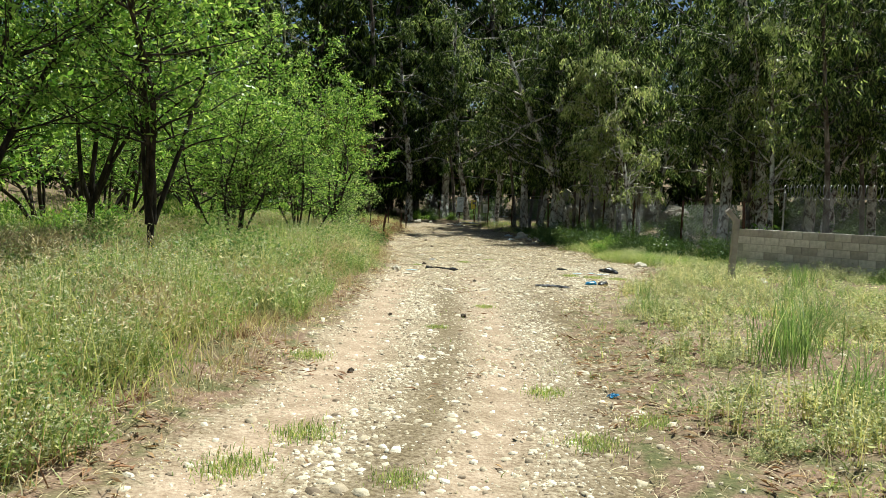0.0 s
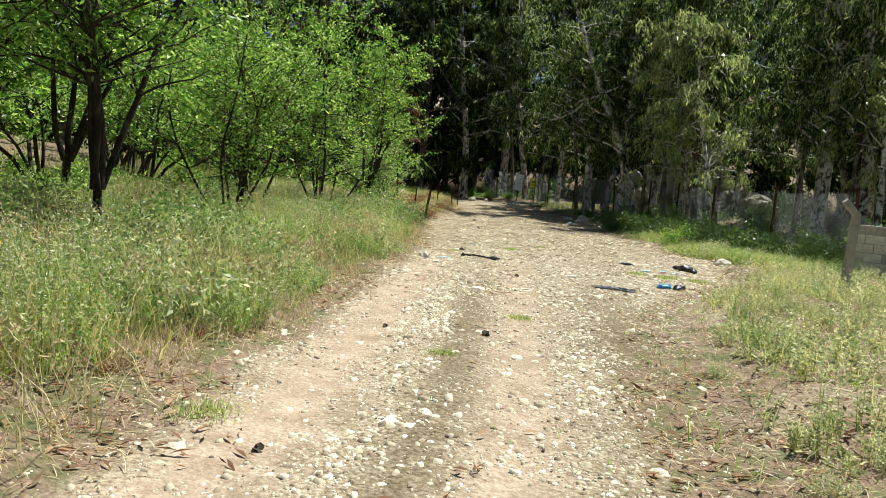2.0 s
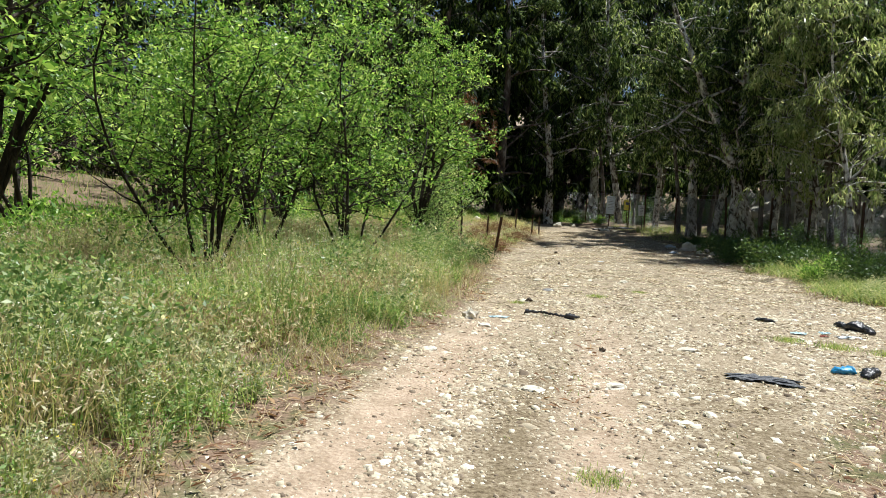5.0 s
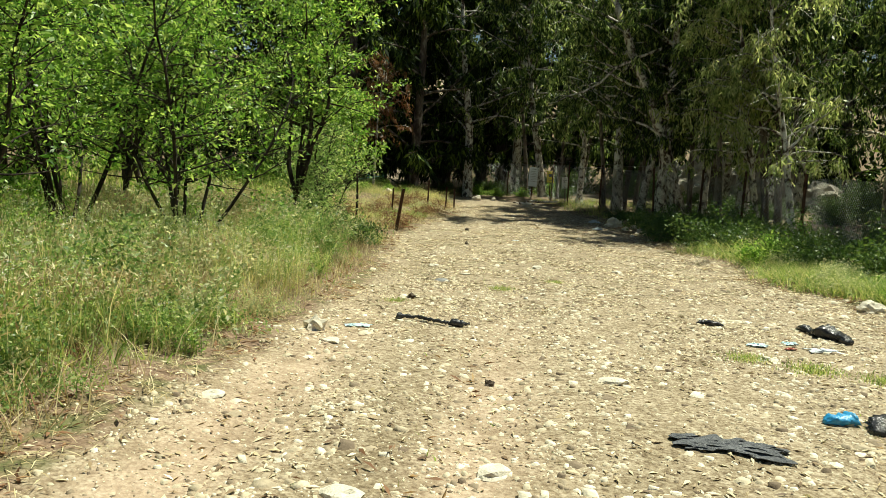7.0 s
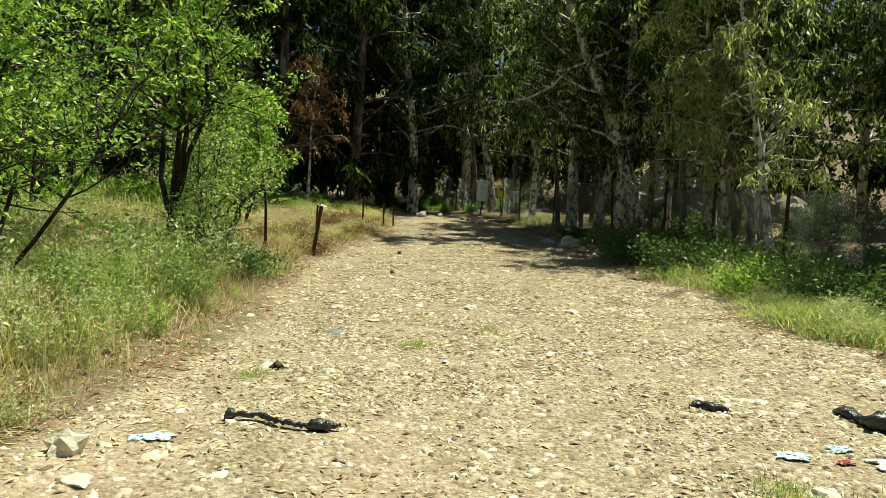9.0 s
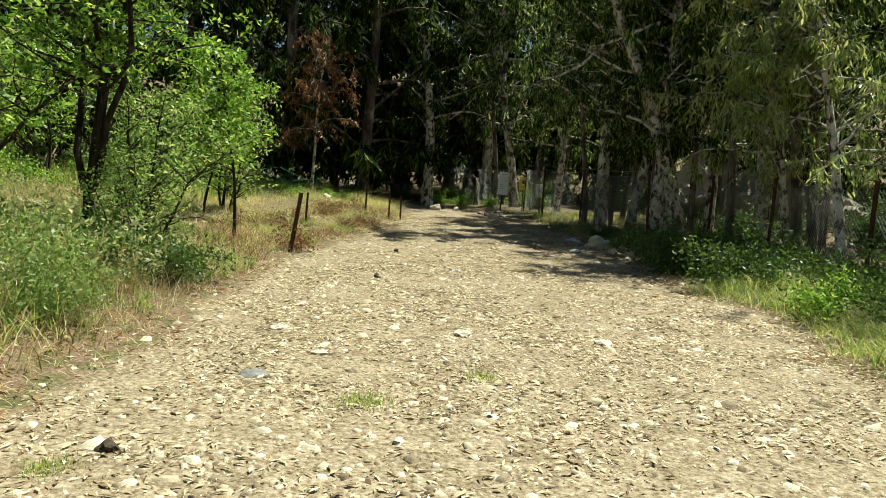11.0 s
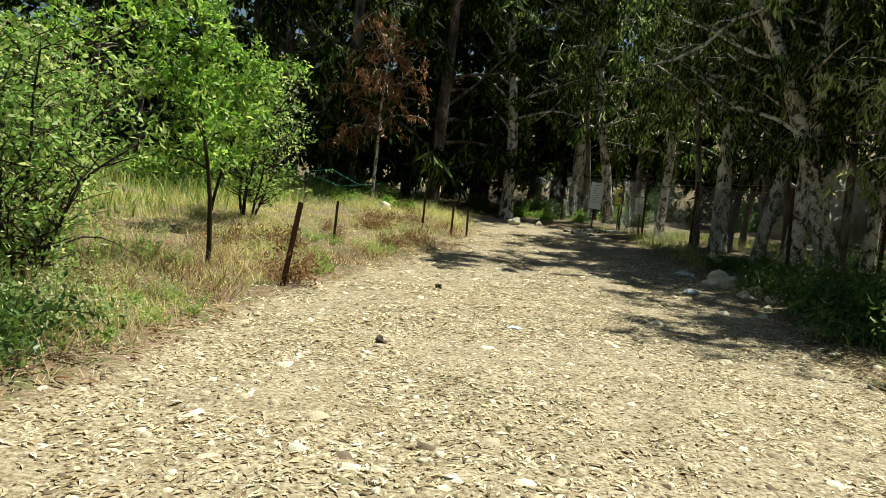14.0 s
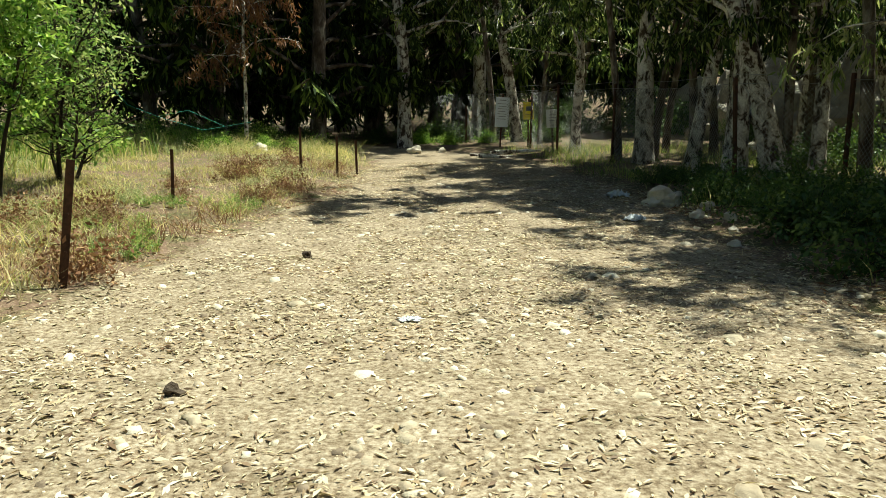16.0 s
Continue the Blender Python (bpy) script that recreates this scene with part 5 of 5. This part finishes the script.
# ---- iron posts ----
def iron_post(x, y, h, lean, size=0.045):
    e = thing("iron_post", pose(x, y, gz(x, y) - 0.1, lean[0], lean[1], 20), "rusty angle-iron fence post standing in dry grass", "fence post", "rusty iron posts")
    bm = bmesh.new()
    box(bm, (size, 0.006, h), pose(0, 0, h / 2))
    box(bm, (0.006, size, h), pose(-size / 2 + 0.003, size / 2 + 0.003, h / 2))
    part("angle_bar", bm, M_RUSTIRON, e)
    for k in (0.35, 0.62, 0.9):
        bm = bmesh.new()
        bmesh.ops.create_cone(bm, cap_ends=True, segments=8, radius1=0.012, radius2=0.008, depth=0.02, matrix=pose(0.004, -0.009, h * k, 90))
        part("bolt", bm, M_RUSTIRON, e)
    return e


iron_post(-2.62, 30.1, 1.22, (1, 8), 0.07)
iron_post(-3.42, 34.3, 0.85, (1, 2))
iron_post(-2.85, 39.2, 1.05, (0, 1))
iron_post(-2.2, 39.7, 0.95, (2, 0))
iron_post(-1.95, 40.6, 0.85, (0, -1))
FENCE = ((8.2, 21.0), (7.7, 25.0), (7.3, 29.5), (6.9, 33.0), (6.45, 36.0), (5.2, 37.2), (4.0, 43.2), (2.8, 45.2), (2.2, 48.4), (0.0, 52.4), (-3.5, 54.5))
for i, (x, y) in enumerate(FENCE):
    iron_post(x, y, 2.0 if i < 9 else 1.5, ((i * 37) % 5 - 2, (i * 53) % 5 - 2), 0.05)


def chain_link(name, a, b2, z0, z1, pitch=0.075, sag=0.03):
    """Diamond wire netting between two points of the ground."""
    t = Tubes()
    a, b2 = Vector((*a, 0)), Vector((*b2, 0))
    ln = (b2 - a).length
    u = (b2 - a) / ln
    h = z1 - z0
    x0 = -h
    while x0 < ln:
        for s in (1, -1):
            pts = []
            for j in range(5):
                z = h * j / 4
                s0 = x0 + z if s > 0 else x0 + h - z
                if 0 <= s0 <= ln:
                    q = a + u * s0
                    bulge = sag * math.sin(s0 * 2.1) * math.sin(math.pi * j / 4)
                    pts.append((q.x - u.y * bulge, q.y + u.x * bulge, gz(q.x, q.y) + z0 + z))
            if len(pts) > 1:
                t.add(pts, [0.0032] * len(pts), 3)
        x0 += pitch
    ob = obj(name, t.mesh(name), M_WIRE, None)
    return tagged(ob, label="galvanised chain-link netting stretched between iron posts", category="chain-link fence", group="boundary fence")


for (a, b2) in zip(FENCE[:-1], FENCE[1:]):
    chain_link("chain_link_fence", a, b2, 0.05, 1.75, 0.09)
for (a, b2) in zip(FENCE[3:9], FENCE[4:10]):
    t = Tubes()
    for zz in (1.8, 1.95):
        t.add([(a[0], a[1], gz(*a) + zz), ((a[0] + b2[0]) / 2, (a[1] + b2[1]) / 2, (gz(*a) + gz(*b2)) / 2 + zz - 0.06), (b2[0], b2[1], gz(*b2) + zz)], [0.004] * 3, 4)
    tagged(obj("barbed_wire", t.mesh("barbed_wire"), M_WIRE), label="slack barbed wire strands above the netting", category="wire", group="boundary fence")

# ---- concrete post ----
cp = thing("concrete_post", pose(6.3, 17.25, gz(6.3, 17.25) - 0.1, 1, 2, 0), "weathered concrete fence post with bent top, in rubble", "concrete post")
bm = bmesh.new()
box(bm, (0.13, 0.12, 1.55), pose(0, 0, 0.775), 0.012)
part("shaft", bm, M_CONC, cp)
bm = bmesh.new()
box(bm, (0.11, 0.11, 0.36), pose(-0.115, 0, 1.63, 0, -45, 0), 0.012)
part("bent_arm", bm, M_CONC, cp)
for i, (x, y, s) in enumerate(((6.05, 17.0, 0.34), (6.45, 16.95, 0.3), (6.25, 16.8, 0.22), (6.8, 16.7, 0.26), (5.6, 16.6, 0.2))):
    stone(x, y, (s, s * 0.75, s * 0.5), 81 + i, M_STONE if i else M_RUSTIRON, "rubble stone at the foot of the concrete post" if i else "rust-brown broken lump leaning on the concrete post", 0.4, i * 70)

# ---- block wall with fence ----
wall = thing("wall_east", pose(7.78, 20.5, gz(8, 20.2) - 0.06, 0, 0, -52), "low wall of grey concrete blocks with wire fence on top", "wall")
tagged(wall, kind="structure")
bm = bmesh.new()
box(bm, (9.7, 0.16, 1.18), pose(4.85, 0, 0.59))
part("mortar_core", bm, M_MORTAR, wall)
bm = bmesh.new()
box(bm, (0.39, 0.205, 0.19), Matrix(), 0.008)
block = bpy.data.meshes.new("block")
bm.to_mesh(block)
bm.free()
mb, nt, b = mat("concrete block", 0.95, 0, 0.2)
oi = nt.nodes.new("ShaderNodeObjectInfo")
cb = ramp(nt, oi.outputs["Random"], [(0.0, (0.46, 0.43, 0.39)), (0.6, (0.66, 0.63, 0.58)), (1.0, (0.76, 0.73, 0.68))])
nt.links.new(mixed(nt, 0.6, cb, ramp(nt, noise_at(nt, 9.0), [(0.3, (0.6, 0.6, 0.58)), (0.7, (1.2, 1.2, 1.2))]), 'MULTIPLY'), b.inputs["Base Color"])
bumped(nt, b, noise_at(nt, 45.0), 0.6, 0.01)
block.materials.append(mb)
brnd = random.Random(5)
for r in range(6):
    for c in range(24):
        ob = new("block", block)
        ob.parent = wall
        ob.matrix_world = wall.matrix_world @ pose(0.2 + c * 0.40 + (0.2 if r % 2 else 0) + brnd.uniform(-.004, .004), brnd.uniform(-.006, .006), 0.10 + r * 0.20)
fx0, fx1 = 1.2, 9.4
for k in range(4):
    xk = fx0 + (fx1 - fx0) * k / 3
    e = thing("fence_post", wall.matrix_world @ pose(xk, 0.03, 1.19), "thin grey steel post on the block wall", "fence post", "wall fence")
    bm = bmesh.new()
    bmesh.ops.create_cone(bm, cap_ends=True, segments=10, radius1=0.022, radius2=0.022, depth=1.0, matrix=pose(0, 0, 0.5))
    part("pole", bm, M_WIRE, e)
    bm = bmesh.new()
    bmesh.ops.create_icosphere(bm, subdivisions=2, radius=0.03, matrix=pose(0, 0, 1.0))
    part("cap", bm, M_WIRE, e)
t = Tubes()
x0 = fx0 - 0.9
while x0 < fx1:
    for s in (1, -1):
        pts = [(x0 + q if s > 0 else x0 + 0.9 - q, 0.03, 1.2 + q) for q in (0, 0.3, 0.6, 0.9)]
        pts = [p for p in pts if fx0 <= p[0] <= fx1]
        if len(pts) > 1:
            t.add(pts, [0.004] * len(pts), 3)
    x0 += 0.085
ob = tagged(obj("chain_link_fence", t.mesh("chain_link_fence"), M_WIRE), label="chain-link netting above the block wall", category="chain-link fence", group="wall fence")
ob.matrix_world = wall.matrix_world
t = Tubes()
t.add([(fx0 + 8.2 * k / 620, 0.03 + 0.19 * math.cos(k * 0.5), 2.22 + 0.19 * math.sin(k * 0.5)) for k in range(621)], [0.007] * 621, 3)
ob = tagged(obj("razor_wire", t.mesh("razor_wire"), M_WIRE), label="coil of razor wire along the top of the wall fence", category="razor wire", group="wall fence")
ob.matrix_world = wall.matrix_world

# ---- signs ----
def sign(x, y, z, w, h, turn, lean, material, label, lines, postm=M_RUSTIRON):
    base = gz(x, y)
    e = thing("sign", pose(x, y, base - 0.1, 0, lean, turn), label, "sign", "signs on the fence")
    bm = bmesh.new()
    box(bm, (0.05, 0.05, z - base + h / 2 + 0.2), pose(0, 0.04, (z - base + h / 2 + 0.2) / 2), 0.004)
    part("post", bm, postm, e)
    bm = bmesh.new()
    box(bm, (w, 0.012, h), pose(0, 0.0, z - base + 0.1), 0.003)
    board = part("board", bm, material, e)
    for (lx, lz, lw, lh) in lines:
        bm = bmesh.new()
        box(bm, (lw * w, 0.003, lh * h), pose(lx * w, -0.0085, z - base + 0.1 + lz * h))
        part("print_bar", bm, M_INK, board)
    return e


sign(1.24, 49.7, 1.54, 0.46, 0.98, 8, 3, M_SIGN, "tall pale blue-white notice board with faint lines of print", [(0, 0.40, 0.5, 0.02)] + [(-0.05 + 0.04 * (k % 3), 0.28 - k * 0.085, 0.66 - 0.1 * (k % 2), 0.014) for k in range(7)])
sign(2.15, 49.2, 1.58, 0.36, 0.56, -6, 0, M_SIGNY, "yellow warning sign with a dark symbol on the fence", [(0, 0.12, 0.42, 0.26), (0, -0.2, 0.6, 0.03), (0, -0.3, 0.5, 0.03)])
sign(2.75, 46.0, 1.35, 0.34, 0.52, 10, -3, M_SIGNW, "small white notice sheet fixed to the chain-link fence", [(0, 0.2, 0.6, 0.03), (0, 0.05, 0.6, 0.02), (0, -0.1, 0.5, 0.02)])

# ---- logs, rope ----
def log(x, y, ln, r, turn, seed, z=0.0):
    rnd = random.Random(seed)
    t = Tubes()
    pts = limb_points(rnd, (-ln / 2, 0, r), (1, 0, 0.0), ln, 7, 0.06)
    t.add(pts, [r * (1 - 0.08 * k) for k in range(8)], 8)
    ob = tagged(obj("log", t.mesh("log"), M_EBARK), label="bare fallen branch lying beside the track", category="log", group="fallen branches")
    ob.matrix_world = pose(x, y, gz(x, y) + z - 0.02, 0, 0, turn)


for i, (x, y, ln, r, tn, z) in enumerate(((1.5, 45.6, 1.8, 0.07, 12, 0), (1.7, 45.9, 1.5, 0.06, -8, 0.02), (1.3, 46.1, 1.9, 0.05, 4, 0.0), (1.6, 45.75, 1.2, 0.05, 30, 0.11), (9.5, 47, 3.2, 0.1, 10, 0), (8.6, 45.4, 2.5, 0.08, -12, 0), (-8, 45.5, 2.4, 0.06, 20, 0))):
    log(x, y, ln, r, tn, 500 + i, z)
t = Tubes()
for pts in (((-9.2, 43.6, 2.5), (-8.4, 43.3, 1.75), (-7.5, 43, 1.45), (-6.6, 42.8, 1.6), (-5.6, 42.6, 1.2)), ((-11.2, 43.4, 1.5), (-10.2, 43.5, 1.9), (-9.2, 43.6, 2.5)), ((-7.5, 43, 1.45), (-6.4, 43.2, 1.1), (-5.2, 43.4, 1.3))):
    t.add(pts, [0.006] * len(pts), 5)
tagged(obj("green_rope", t.mesh("green_rope"), M_ROPE), label="sagging teal netting rope strung through the bushes", category="rope")
